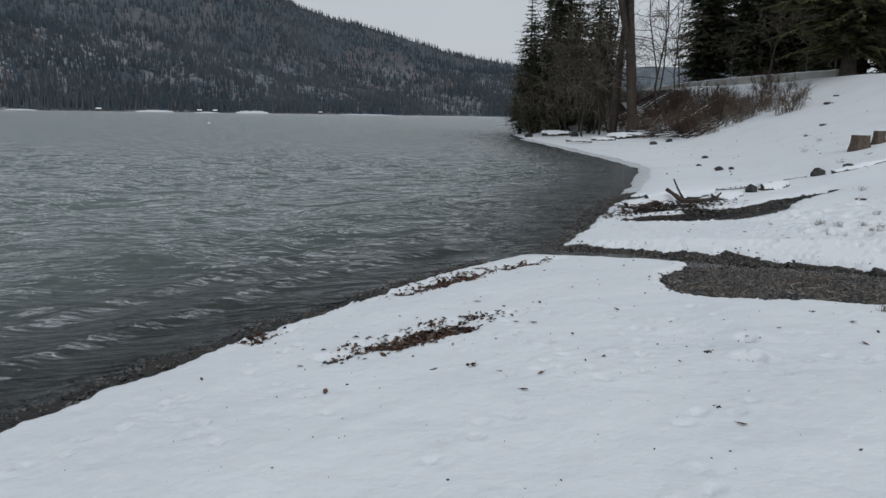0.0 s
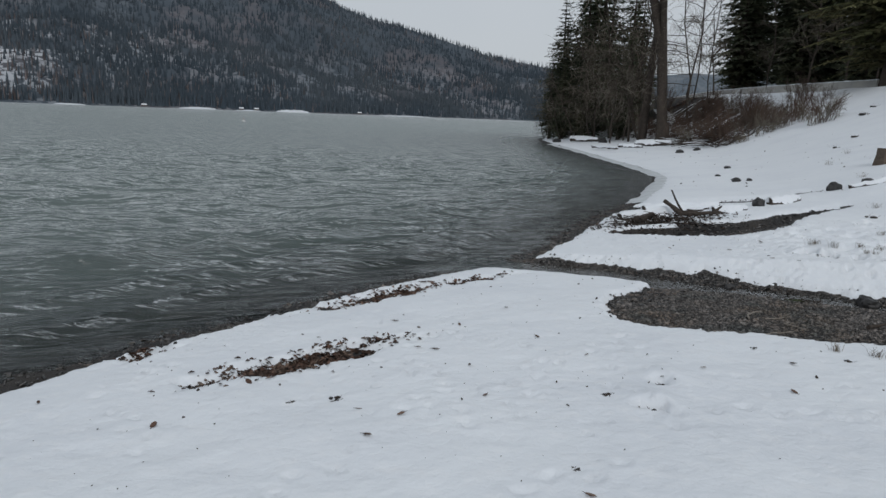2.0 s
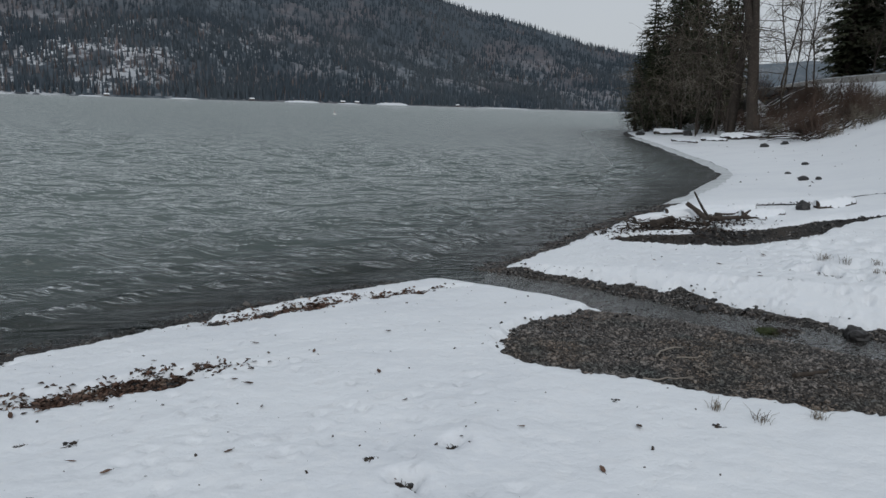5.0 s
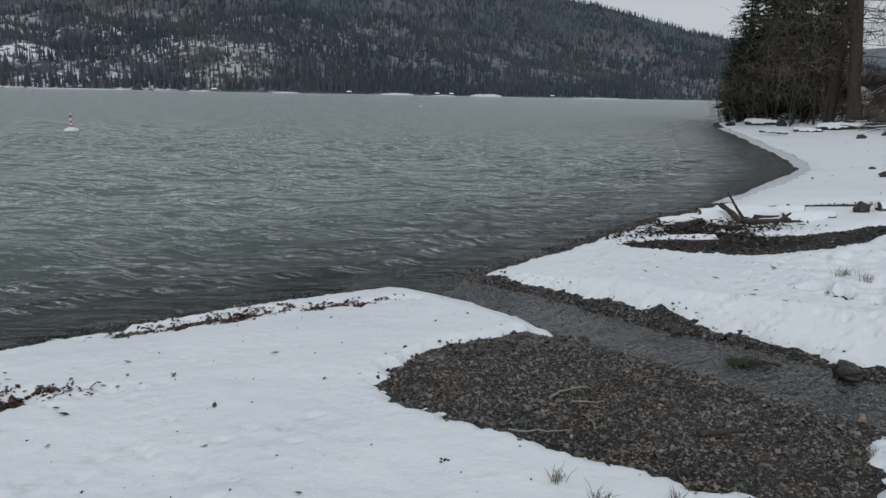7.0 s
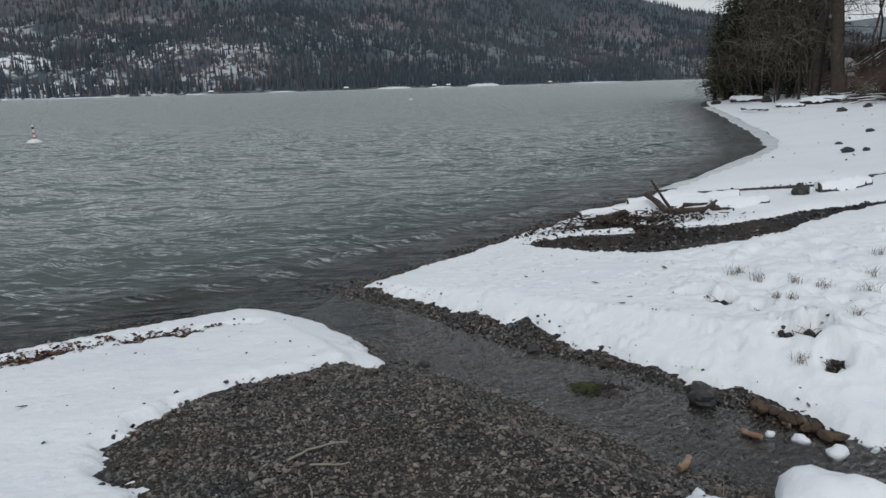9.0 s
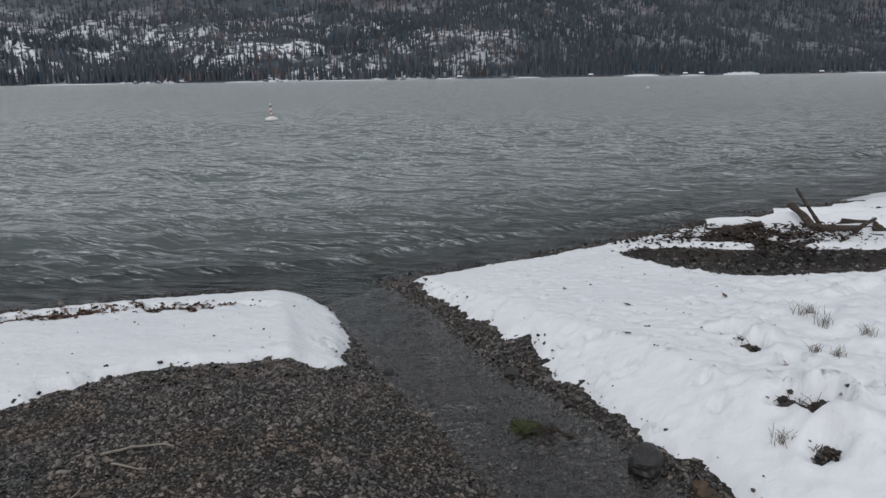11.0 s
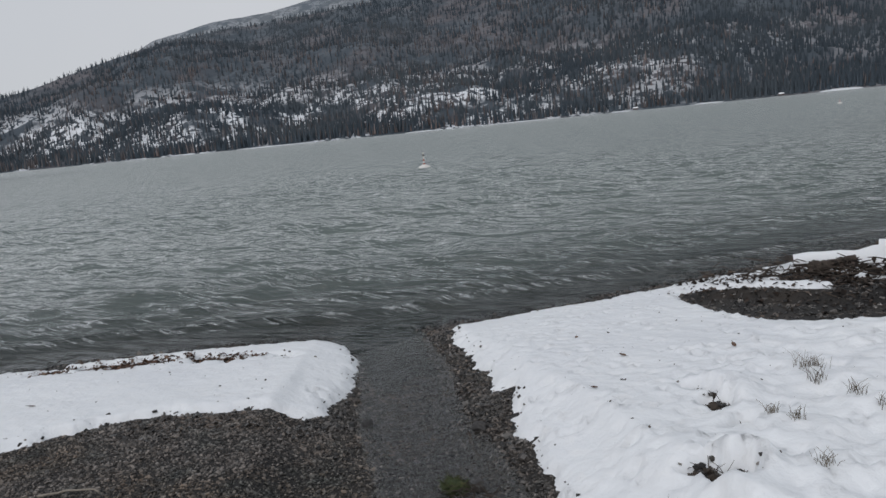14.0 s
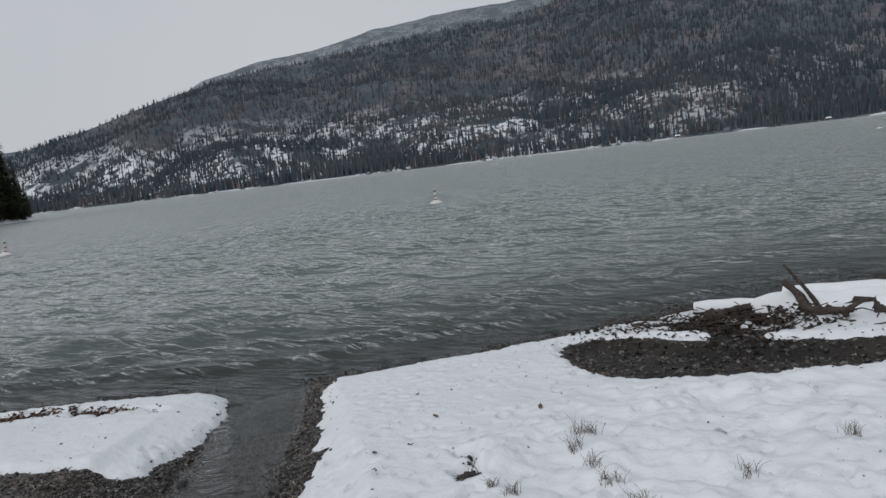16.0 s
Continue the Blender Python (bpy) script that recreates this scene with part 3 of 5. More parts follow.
# crowns use the conifer colour with haze painted in
far_woods = cone_forest("far_conifer_forest", np.stack([px, py, pz - 1], 1)[ok], r.uniform(11, 25, ok.sum()) * (1 - 0.25 * s[ok]), r.uniform(1.4, 2.9, ok.sum()), M_HAZY_FOREST, 2)
tagged(far_woods, "dense conifer forest on the mountainside, haze put into its blue-grey colour", "forest", kind="stuff")
a, rad, px, py, s, r = mountain_places(26000, 22)
bare_band = step(a, 26, 44) * np.exp(-((s - 0.50) / 0.2) ** 2) + 0.55 * step(a, 22, 32) * step(-s, -0.3, -0.06) + 0.12
stand = fbm(px * 0.008, py * 0.008, 4, 170)
ok = r.uniform(0, 1, len(a)) < np.clip(bare_band + 0.8 * stand, 0, 1)
pz = mountain_z(a, rad)
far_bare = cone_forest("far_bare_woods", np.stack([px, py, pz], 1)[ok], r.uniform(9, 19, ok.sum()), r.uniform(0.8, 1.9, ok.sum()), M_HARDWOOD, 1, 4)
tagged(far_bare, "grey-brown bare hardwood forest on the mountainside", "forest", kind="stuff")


# ---- shapes used by many things ----
class Pile:
    """Collects quads and triangles of many small pieces into one mesh."""

    def __init__(self):
        self.v, self.f, self.n = [], [], 0

    def add(self, verts, faces):
        self.v.append(np.asarray(verts, float))
        self.f.append(np.asarray(faces, int) + self.n)
        self.n += len(verts)

    def tube(self, points, radii, sides=4, cap=False):
        p, r = np.asarray(points, float), np.asarray(radii, float)
        t = np.gradient(p, axis=0)
        t /= np.linalg.norm(t, axis=1)[:, None] + 1e-9
        ref = np.array([0, 0, 1.0]) if abs(t[0][2]) < 0.8 else np.array([1.0, 0, 0])
        u = np.cross(t, ref)
        u /= np.linalg.norm(u, axis=1)[:, None] + 1e-9
        w = np.cross(t, u)
        a = np.arange(sides) * 2 * math.pi / sides
        ring = p[:, None] + r[:, None, None] * (np.cos(a)[None, :, None] * u[:, None] + np.sin(a)[None, :, None] * w[:, None])
        i = np.arange(len(p) * sides).reshape(len(p), sides)
        j = np.roll(i, -1, 1)
        f = np.stack([i[:-1], i[1:], j[1:], j[:-1]], -1).reshape(-1, 4)
        self.add(ring.reshape(-1, 3), f)
        if cap:
            for k in (0, len(p) - 1):
                c = np.concatenate([ring[k], p[k][None]])
                q = np.arange(sides)
                self.add(c, np.stack([q, np.roll(q, -1), np.full(sides, sides), np.full(sides, sides)], -1))

    def build(self, name, mat, parent=None, label="", smooth=False):
        v, f = np.concatenate(self.v), np.concatenate(self.f)
        me = bpy.data.meshes.new(name)
        if f.shape[1] == 4:
            tri = f[:, 2] == f[:, 3]
            polys = [tuple(q) for q in f[~tri]] + [tuple(q[:3]) for q in f[tri]]
        else:
            polys = [tuple(q) for q in f]
        me.from_pydata(v.tolist(), [], polys)
        me.polygons.foreach_set("use_smooth", np.full(len(polys), smooth))
        me.materials.append(mat)
        ob = new(name, me)
        ob.parent = parent
        return tagged(ob, label) if label else ob


def top_z(x, y):
    x, y = np.array([float(x)]), np.array([float(y)])
    return float(max(ground_z(x, y)[0], snow_z(x, y)[0] if snow_cover(x, y)[0] > 0 else -9))


def bare_z(x, y):
    return float(ground_z(np.array([float(x)]), np.array([float(y)]))[0])


def rock(name, size, seed, mat, flat=0.6):
    bm = bmesh.new()
    bmesh.ops.create_icosphere(bm, subdivisions=3, radius=1)
    for v in bm.verts:
        c = v.co * 1.3 + Vector((seed * 3.7, seed * 1.9, 0))
        k = 1 + 0.34 * noise.noise(c) + 0.14 * noise.noise(c * 2.7) + 0.05 * noise.noise(c * 6)
        v.co = Vector((v.co.x * size[0] * k, v.co.y * size[1] * k, max(v.co.z, -0.5) * size[2] * k))
    return part(name, bm, mat, smooth=False)


def log_mesh(pile, a, b, ra, rb, seed, sides=14, bend=0.05, rings=14):
    r = np.random.default_rng(seed)
    a, b = np.array(a, float), np.array(b, float)
    t = np.linspace(0, 1, rings)[:, None]
    p = a + (b - a) * t
    n = np.cross(b - a, (0, 0, 1.0))
    n /= np.linalg.norm(n) + 1e-9
    p += n * bend * np.sin(t * math.pi * r.uniform(0.8, 1.6)) + r.normal(0, 0.012, p.shape) * np.linalg.norm(b - a) * 0.3
    rad = (ra + (rb - ra) * t[:, 0]) * (1 + r.normal(0, 0.06, rings))
    pile.tube(p, rad, sides, cap=True)
    return p, rad


def log_snow(pile, p, rad, seed, high=0.05, lo=0.08, hi=0.92):
    """A rounded strip of snow lying along the top of a log."""
    r = np.random.default_rng(seed)
    n = len(p)
    idx = [k for k in range(n) if lo <= k / (n - 1) <= hi]
    d = p[-1] - p[0]
    s = np.array([-d[1], d[0], 0]) / np.hypot(d[0], d[1])
    rows = []
    for k in idx:
        ends = min(1.0, 0.25 + 1.5 * min(k - idx[0], idx[-1] - k) / max(1, len(idx)))
        h = high * ends * r.uniform(0.45, 1.2)
        w = rad[k] * r.uniform(0.9, 1.15)
        lo_l, lo_r = r.uniform(1.05, 1.9, 2) if ends > 0.6 else (1.02, 1.02)
        prof = [(-w * lo_l, -rad[k] * 0.7 * (lo_l - 1)), (-w * 0.98, rad[k] * 0.35 + h * 0.6), (-w * 0.5, rad[k] * 0.85 + h), (0, rad[k] + h * 1.1), (w * 0.5, rad[k] * 0.85 + h), (w * 0.98, rad[k] * 0.35 + h * 0.6), (w * lo_r, -rad[k] * 0.7 * (lo_r - 1))]
        rows.append([p[k] + s * u + np.array([0, 0, z]) for u, z in prof])
    v = np.array(rows)
    i = np.arange(v.shape[0] * 7).reshape(-1, 7)
    pile.add(v.reshape(-1, 3), np.stack([i[:-1, :-1], i[1:, :-1], i[1:, 1:], i[:-1, 1:]], -1).reshape(-1, 4))
    for row in (i[0], i[-1]):
        c = v.reshape(-1, 3)[row]
        pile.add(c, [(0, 1, 2, 3), (0, 3, 5, 6), (3, 4, 5, 5)])


def drift_log(label, a, b, ra, rb, seed, snow=True, group="", name="driftwood_log"):
    pile = Pile()
    a, b = (a[0], a[1], max(a[2], top_z(a[0], a[1]) + 0.45 * ra)), (b[0], b[1], max(b[2], top_z(b[0], b[1]) + 0.45 * rb))
    p, rad = log_mesh(pile, a, b, ra, rb, seed)
    holder = empty(name, pose(*a), label, "driftwood", group)
    inv = Matrix.Translation([-q for q in a])
    ob = pile.build("wood", M_DRIFT, holder, smooth=True)
    ob.data.transform(inv)
    if snow:
        pile = Pile()
        log_snow(pile, p, rad, seed + 50, 0.05 + 0.25 * max(ra, rb) * 0.5, 0.0, 1.0)
        cap = pile.build("snow_cap", M_SNOW, holder, "white snow lying along the log", smooth=True)
        cap.data.transform(inv)
    return holder


# ---- trees and shrubs ----
def conifer(height, radius, seed, needle, low=0.08, dense=1.0, name="conifer_tree", fine=1.0):
    """A spruce or fir: tapered trunk, whorls of drooping boughs set with many small sprays."""
    r = np.random.default_rng(seed)
    trunk = Pile()
    zs = np.linspace(0, height, 12)
    lean = r.normal(0, 0.012, 2)
    trunk.tube(np.stack([zs * lean[0], zs * lean[1], zs - 0.3], 1), np.interp(zs, [0, 0.04 * height, height], [0.030 * height, 0.019 * height, 0.02]), 9)
    crown, spray_v, spray_n = Pile(), [], 0
    z = height * low
    while z < height * 0.99:
        q = (z / height - low) / (1 - low)
        reach = radius * (1 - q) ** 0.82 * min(1.0, 0.55 + 2.6 * q) + 0.18
        count = max(4, int((11 - 4 * q) * dense))
        a0 = r.uniform(0, 6.28)
        for k in range(count):
            a = a0 + k * 6.283 / count + r.normal(0, 0.2)
            length = reach * r.uniform(0.55, 1.18)
            droop = -0.10 - 0.32 * (1 - q) + r.normal(0, 0.1)
            t = np.linspace(0, 1, 6)
            out, up = t * length, (0.10 * t + droop * t * t + 0.14 * t**4) * length
            pts = np.stack([np.cos(a) * out + z * lean[0], np.sin(a) * out + z * lean[1], z + up], 1)
            crown.tube(pts[[0, 3, 5]], [0.018 * length + 0.008, 0.01 * length + 0.005, 0.004], 3)
            n = int(4 + length * 4.6 * fine)
            s = r.uniform(0.12, 1.0, n)
            base = np.stack([np.interp(s, t, pts[:, c]) for c in range(3)], 1)
            swing = a + r.choice([-1, 1], n) * r.uniform(0.25, 1.25, n)
            size = (0.21 + 0.215 * length * (1.08 - s)) / fine ** 0.5 * r.uniform(0.6, 1.3, n)
            tip = base + np.stack([np.cos(swing) * size, np.sin(swing) * size, -size * r.uniform(0.05, 0.75, n)], 1)
            w = size * r.uniform(0.18, 0.34, n)
            sd = np.stack([-np.sin(swing) * w, np.cos(swing) * w, r.normal(0, 0.3, n) * w], 1)
            mid = base * 0.45 + tip * 0.55
            v = np.stack([base, mid + sd, tip, mid - sd], 1).reshape(-1, 3)
            i = np.arange(n)[:, None] * 4
            crown.add(v, np.concatenate([i, i + 1, i + 2, i + 3], 1))
        z += height * r.uniform(0.018, 0.030) / dense ** 0.5
    tree = empty(name, pose(0, 0, 0), "dark green snow-free conifer with drooping boughs", "tree")
    trunk.build("trunk", M_BARK, tree, smooth=True)
    crown.build("crown", needle, tree, "dark drooping needle boughs")
    return tree


def grow(pile_thick, pile_thin, start, way, length, radius, depth, r, droop, spread, limit=0.02, clear=0.22):
    n = 5 if depth < 3 else 4
    p = [np.array(start, float)]
    d = np.array(way, float)
    for k in range(n - 1):
        d = d + r.normal(0, 0.13 + 0.05 * depth, 3) + np.array([0, 0, droop * 0.10 * depth])
        d /= np.linalg.norm(d)
        p.append(p[-1] + d * length / (n - 1))
    p = np.array(p)
    end = radius * (0.55 if depth else 0.5)
    (pile_thick if depth < 2 else pile_thin).tube(p, np.linspace(radius, max(end, 0.006), n), 8 if depth == 0 else 5 if depth == 1 else 3)
    if depth >= 4 or radius < limit:
        return
    kids = [13, 9, 6, 3][min(depth, 3)]
    for k in range(kids):
        s = r.uniform(clear if depth == 0 else 0.22, 1.0)
        at = np.array([np.interp(s, np.linspace(0, 1, n), p[:, c]) for c in range(3)])
        side = np.cross(d, r.normal(0, 1, 3))
        side /= np.linalg.norm(side) + 1e-9
        go = d * (1 - spread) + side * spread
        go /= np.linalg.norm(go)
        grow(pile_thick, pile_thin, at, go, length * (r.uniform(0.20, 0.40) if depth == 0 else r.uniform(0.34, 0.62)), max(radius * r.uniform(0.28, 0.5), 0.009), depth + 1, r, droop, spread, limit)


def bare_tree(height, radius, seed, label, droop=0.0, spread=0.62, lean=(0, 0), twin=False, name="bare_tree", twig=None, clear=0.22):
    r = np.random.default_rng(seed)
    thick, thin = Pile(), Pile()
    grow(thick, thin, (0, 0, -0.3), (lean[0], lean[1], 1), height, radius, 0, r, droop, spread, clear=clear)
    if twin:
        grow(thick, thin, (-0.45 * radius, 0, 0.15 * height), (lean[0] - 0.10, lean[1] + 0.03, 1), height * 0.8, radius * 0.62, 0, r, droop, spread, clear=clear - 0.1)
        thick.tube([(0, 0, -0.4), (0, 0, 0.4), (0.02, 0, 1.4)], [radius * 1.7, radius * 1.25, radius * 0.98], 12)
    tree = empty(name, pose(0, 0, 0), label, "tree")
    thick.build("trunk", M_BARK, tree, smooth=True)
    tagged(thin.build("crown", twig or M_TWIG, tree, "grey leafless twigs"), kind="stuff")
    return tree


def shrub(height, stems, seed, mat, label, name="bare_shrub"):
    r = np.random.default_rng(seed)
    pile = Pile()
    for k in range(stems):
        a, tilt = r.uniform(0, 6.28), r.uniform(0.05, 0.75)
        d = np.array([math.cos(a) * tilt, math.sin(a) * tilt, 1.0])
        d /= np.linalg.norm(d)
        base = np.array([r.normal(0, 0.22), r.normal(0, 0.22), -0.05])
        length = height * r.uniform(0.5, 1.1)
        pts = [base]
        for q in range(4):
            d = d + r.normal(0, 0.12, 3)
            d /= np.linalg.norm(d)
            pts.append(pts[-1] + d * length / 4)
        pts = np.array(pts)
        pile.tube(pts, np.linspace(0.017, 0.006, 5) * (0.6 + height * 0.3), 3)
        for q in range(7):
            s = r.uniform(0.25, 1)
            at = np.array([np.interp(s, np.linspace(0, 1, 5), pts[:, c]) for c in range(3)])
            g = d + r.normal(0, 0.6, 3)
            g /= np.linalg.norm(g)
            e = at + g * length * r.uniform(0.18, 0.42)
            pile.tube([at, (at + e) / 2 + r.normal(0, 0.02, 3), e], [0.009, 0.007, 0.004], 3)
            for h in range(2):
                m = at + (e - at) * r.uniform(0.3, 0.9)
                g2 = g + r.normal(0, 0.7, 3)
                pile.tube([m, m + g2 / np.linalg.norm(g2) * length * r.uniform(0.08, 0.2)], [0.006, 0.004], 3)
    ob = pile.build(name, mat)
    return tagged(ob, label, "shrub")


def place(src, x, y, scale=1.0, turn=0.0):
    """A copy of a thing, standing on the ground at x, y."""
    ob = copy_thing(src, pose(x, y, top_z(x, y), 0, 0, turn) @ Matrix.Diagonal((scale, scale, scale, 1)))
    return ob


def discard(ob):
    for o in (*ob.children_recursive, ob):
        bpy.data.objects.remove(o)


r = np.random.default_rng(11)
firs = [conifer(20, 4.2, 1, M_NEEDLE), conifer(17, 3.4, 2, M_NEEDLE, 0.05), conifer(23, 4.6, 3, M_NEEDLE, 0.10)]
for ob in firs:
    tagged(ob, "tall dark green conifer beside the lake road", "tree", "conifers by the shore")
# behind the bare trees at the bay
for x, y, k, s in ((9.4, 78, 1, 0.72), (11.2, 75, 0, 0.8), (13.4, 77, 2, 0.85), (15.2, 73, 0, 0.7), (12.4, 69, 1, 0.72), (14.6, 66, 1, 0.7), (8.8, 73, 1, 0.45), (10.2, 71, 1, 0.6), (12.2, 80, 2, 0.9), (11.0, 66.5, 1, 0.5), (13.2, 63.5, 1, 0.5), (7.9, 75, 1, 0.5), (8.6, 70, 1, 0.42), (9.6, 81, 0, 0.75), (9.9, 66, 1, 0.4), (12.3, 61.5, 1, 0.42)):
    tagged(place(firs[k], x, y, s, r.uniform(0, 360)), "dark conifer rising behind bare alders at the bay", group="conifers at the bay")
# beyond the road barrier
for x, y, k, s in ((27, 77, 1, 1.05), (30, 72, 0, 1.0), (34, 76, 2, 1.05), (33, 66, 1, 1.1), (37, 70, 0, 1.1), (38, 62, 2, 1.0), (42, 66, 1, 1.2), (36, 56, 0, 0.95), (43, 57, 2, 1.05), (31, 60, 1, 0.85), (48, 60, 0, 1.2), (40, 50, 1, 1.0), (47, 50, 2, 1.1), (34, 48, 0, 0.9), (41, 42, 2, 1.0), (30, 84, 2, 1.0), (28.6, 80, 0, 1.0), (29, 68, 1, 0.95), (31.5, 78, 2, 1.1), (36, 80, 0, 1.2), (40, 76, 2, 1.2), (45, 72, 0, 1.2), (35, 62, 2, 0.9), (39, 58, 0, 1.0), (34, 54, 1, 0.9), (44, 47, 0, 1.0), (50, 56, 1, 1.2), (32.5, 70, 0, 1.0)):
    tagged(place(firs[k], x, y, s, r.uniform(0, 360)), "tall dark conifer standing beyond the road barrier", group="conifers beyond the road")
for ob in firs:
    discard(ob)
spruce = conifer(19, 5.4, 9, M_OLIVE, 0.075, 1.2, "spruce_tree", 3.0)
tagged(spruce, "broad spruce with olive boughs above the snowy slope", "tree")
spruce.matrix_world = pose(24.6, 45.0, top_z(24.6, 45.0), 0, 0, 40)
spruce2 = conifer(17, 4.8, 10, M_OLIVE, 0.09, 1.1, "spruce_tree", 2.2)
tagged(spruce2, "olive-green spruce at the top of the snowy slope", "tree")
spruce2.matrix_world = pose(29.0, 41.0, top_z(29.0, 41.0), 0, 0, 10)

cottonwood = bare_tree(25, 0.40, 31, "big old leafless cottonwood with two furrowed stems", 0.0, 0.55, (-0.03, 0), True, "cottonwood_tree", clear=0.5)
cottonwood.matrix_world = pose(14.3, 54.8, top_z(14.3, 54.8))
stem = bare_tree(24, 0.30, 33, "tall dark leafless cottonwood behind the larger one", 0.0, 0.55, (-0.02, 0), False, "cottonwood_tree", clear=0.5)
stem.matrix_world = pose(13.3, 57.0, top_z(13.3, 57.0))
alders = [bare_tree(8, 0.075, 41, "leafless grey alder leaning over the bay", -0.5, 0.85, (-0.18, -0.1)),
          bare_tree(9, 0.08, 42, "leafless lichen-grey alder on the bank", -0.7, 0.88, (-0.1, -0.15)),
          bare_tree(12, 0.10, 43, "slender leafless alder on the bank", -0.4, 0.8, (0.05, -0.05))]
for ob in alders:
    tagged(ob, group="bare alders on the bank")
for x, y, k, s, a in ((8.6, 71, 0, 0.55, 0), (9.8, 67, 1, 0.6, 20), (10.8, 63, 0, 0.6, 330), (11.4, 60, 1, 0.85, 10), (12.6, 58.5, 2, 0.95, 80), (13.0, 57, 1, 1.0, 0), (12.0, 64, 2, 1.0, 200),
                      (16.6, 57, 2, 0.8, 120), (10.0, 70, 2, 0.9, 45), (13.8, 61, 0, 1.0, 15), (17.8, 62, 2, 0.75, 260), (7.4, 74, 0, 0.5, 350), (11.0, 57.5, 1, 0.6, 350), (7.9, 71, 1, 0.6, 30), (8.4, 68.5, 0, 0.7, 0), (9.2, 65.5, 1, 0.75, 300), (10.2, 62, 0, 0.8, 20), (11.6, 61.5, 1, 1.0, 60), (12.4, 60, 1, 1.05, 150), (13.4, 58.6, 0, 1.0, 340), (10.9, 64.6, 2, 0.8, 100), (12.8, 63, 1, 1.1, 250)):
    place(alders[k], x, y, s, a)
for ob in alders:
    discard(ob)
saplings = [bare_tree(8, 0.06, 51, "thin leafless sapling by the road barrier", 0.1, 0.5, name="sapling")]
for x, y, s in ((18.9, 60, 0.9), (20.2, 63, 1.0), (19.4, 66, 1.1), (22.6, 58, 0.9), (25.5, 58, 1.2), (27.5, 56, 1.3), (29, 55, 1.2), (31, 52, 1.1)):
    tagged(place(saplings[0], x, y, s, r.uniform(0, 360)), group="saplings by the road")
discard(saplings[0])

bushes = [shrub(1.7, 15, 61, M_REDTWIG, "leafless red-brown shrub on the snowy bank"), shrub(2.3, 17, 62, M_REDTWIG, "tall leafless red-brown shrub on the bank"), shrub(1.1, 15, 63, M_TWIG, "low grey leafless shrub on the bank")]
for ob in bushes:
    tagged(ob, group="bank shrubs")
for k in range(150):
    y = r.uniform(45, 76) if k < 84 else r.uniform(45, 57)
    foot = float(np.interp(y, FOOT_Y, FOOT_X))
    x = foot + r.uniform(0.2, 7.2 if y < 60 else 6.0)
    if math.hypot(x - 14.3, y - 54.8) < 0.9 or x > 22.6 - 0.28 * (y - 44):
        continue
    place(bushes[int(r.integers(0, 3))], x, y, r.uniform(0.45, 0.95), r.uniform(0, 360))
for x, y, k, s in ((18.3, 38.9, 0, 1.0), (18.6, 39.2, 2, 1.0), (18.0, 39.1, 2, 0.9), (17.3, 43.2, 0, 0.9), (16.6, 42.4, 2, 1.0)):
    place(bushes[k], x, y, s, r.uniform(0, 360))
for k in range(34):
    x, y = r.uniform(15.2, 20.8), r.uniform(41, 48.5)
    if x - float(np.interp(y, FOOT_Y, FOOT_X)) > 0.4 and x < 26.5 - 0.12 * y:
        place(bushes[2 if k % 3 else 0], x, y, r.uniform(0.35, 0.75), r.uniform(0, 360))
for ob in bushes:
    discard(ob)

# fallen sticks tangled on the bank
pile, white = Pile(), Pile()
for k in range(420):
    y = r.uniform(43.5, 62)
    x = float(np.interp(y, FOOT_Y, FOOT_X)) + abs(r.normal(0.3, 2.2))
    a, ln = r.uniform(0, 6.28), r.uniform(0.5, 2.6)
    x2, y2 = x + math.cos(a) * ln, y + math.sin(a) * ln
    z1, z2 = top_z(x, y), top_z(x2, y2)
    rise = r.uniform(0.0, 0.5)
    p0, p1 = np.array((x, y, z1 + 0.03)), np.array((x2, y2, z2 + 0.03 + rise))
    mid = (p0 + p1) / 2 + r.normal(0, 0.08, 3)
    ra = r.uniform(0.015, 0.05)
    pile.tube([p0, mid, p1], [ra, ra * 0.8, ra * 0.4], 4)
    if k % 3 == 0:
        white.tube([p0 + [0, 0, ra], mid + [0, 0, ra], p1 + [0, 0, ra * 0.6]], [ra * 0.9, ra * 0.8, ra * 0.4], 4)
brush = pile.build("fallen_brush", M_BARK)
tagged(brush, "tangle of dark fallen sticks on the snowy bank", "brushwood", kind="stuff")
tagged(white.build("brush_snow", M_SNOW), "snow lying on the fallen sticks", "snow", kind="stuff")

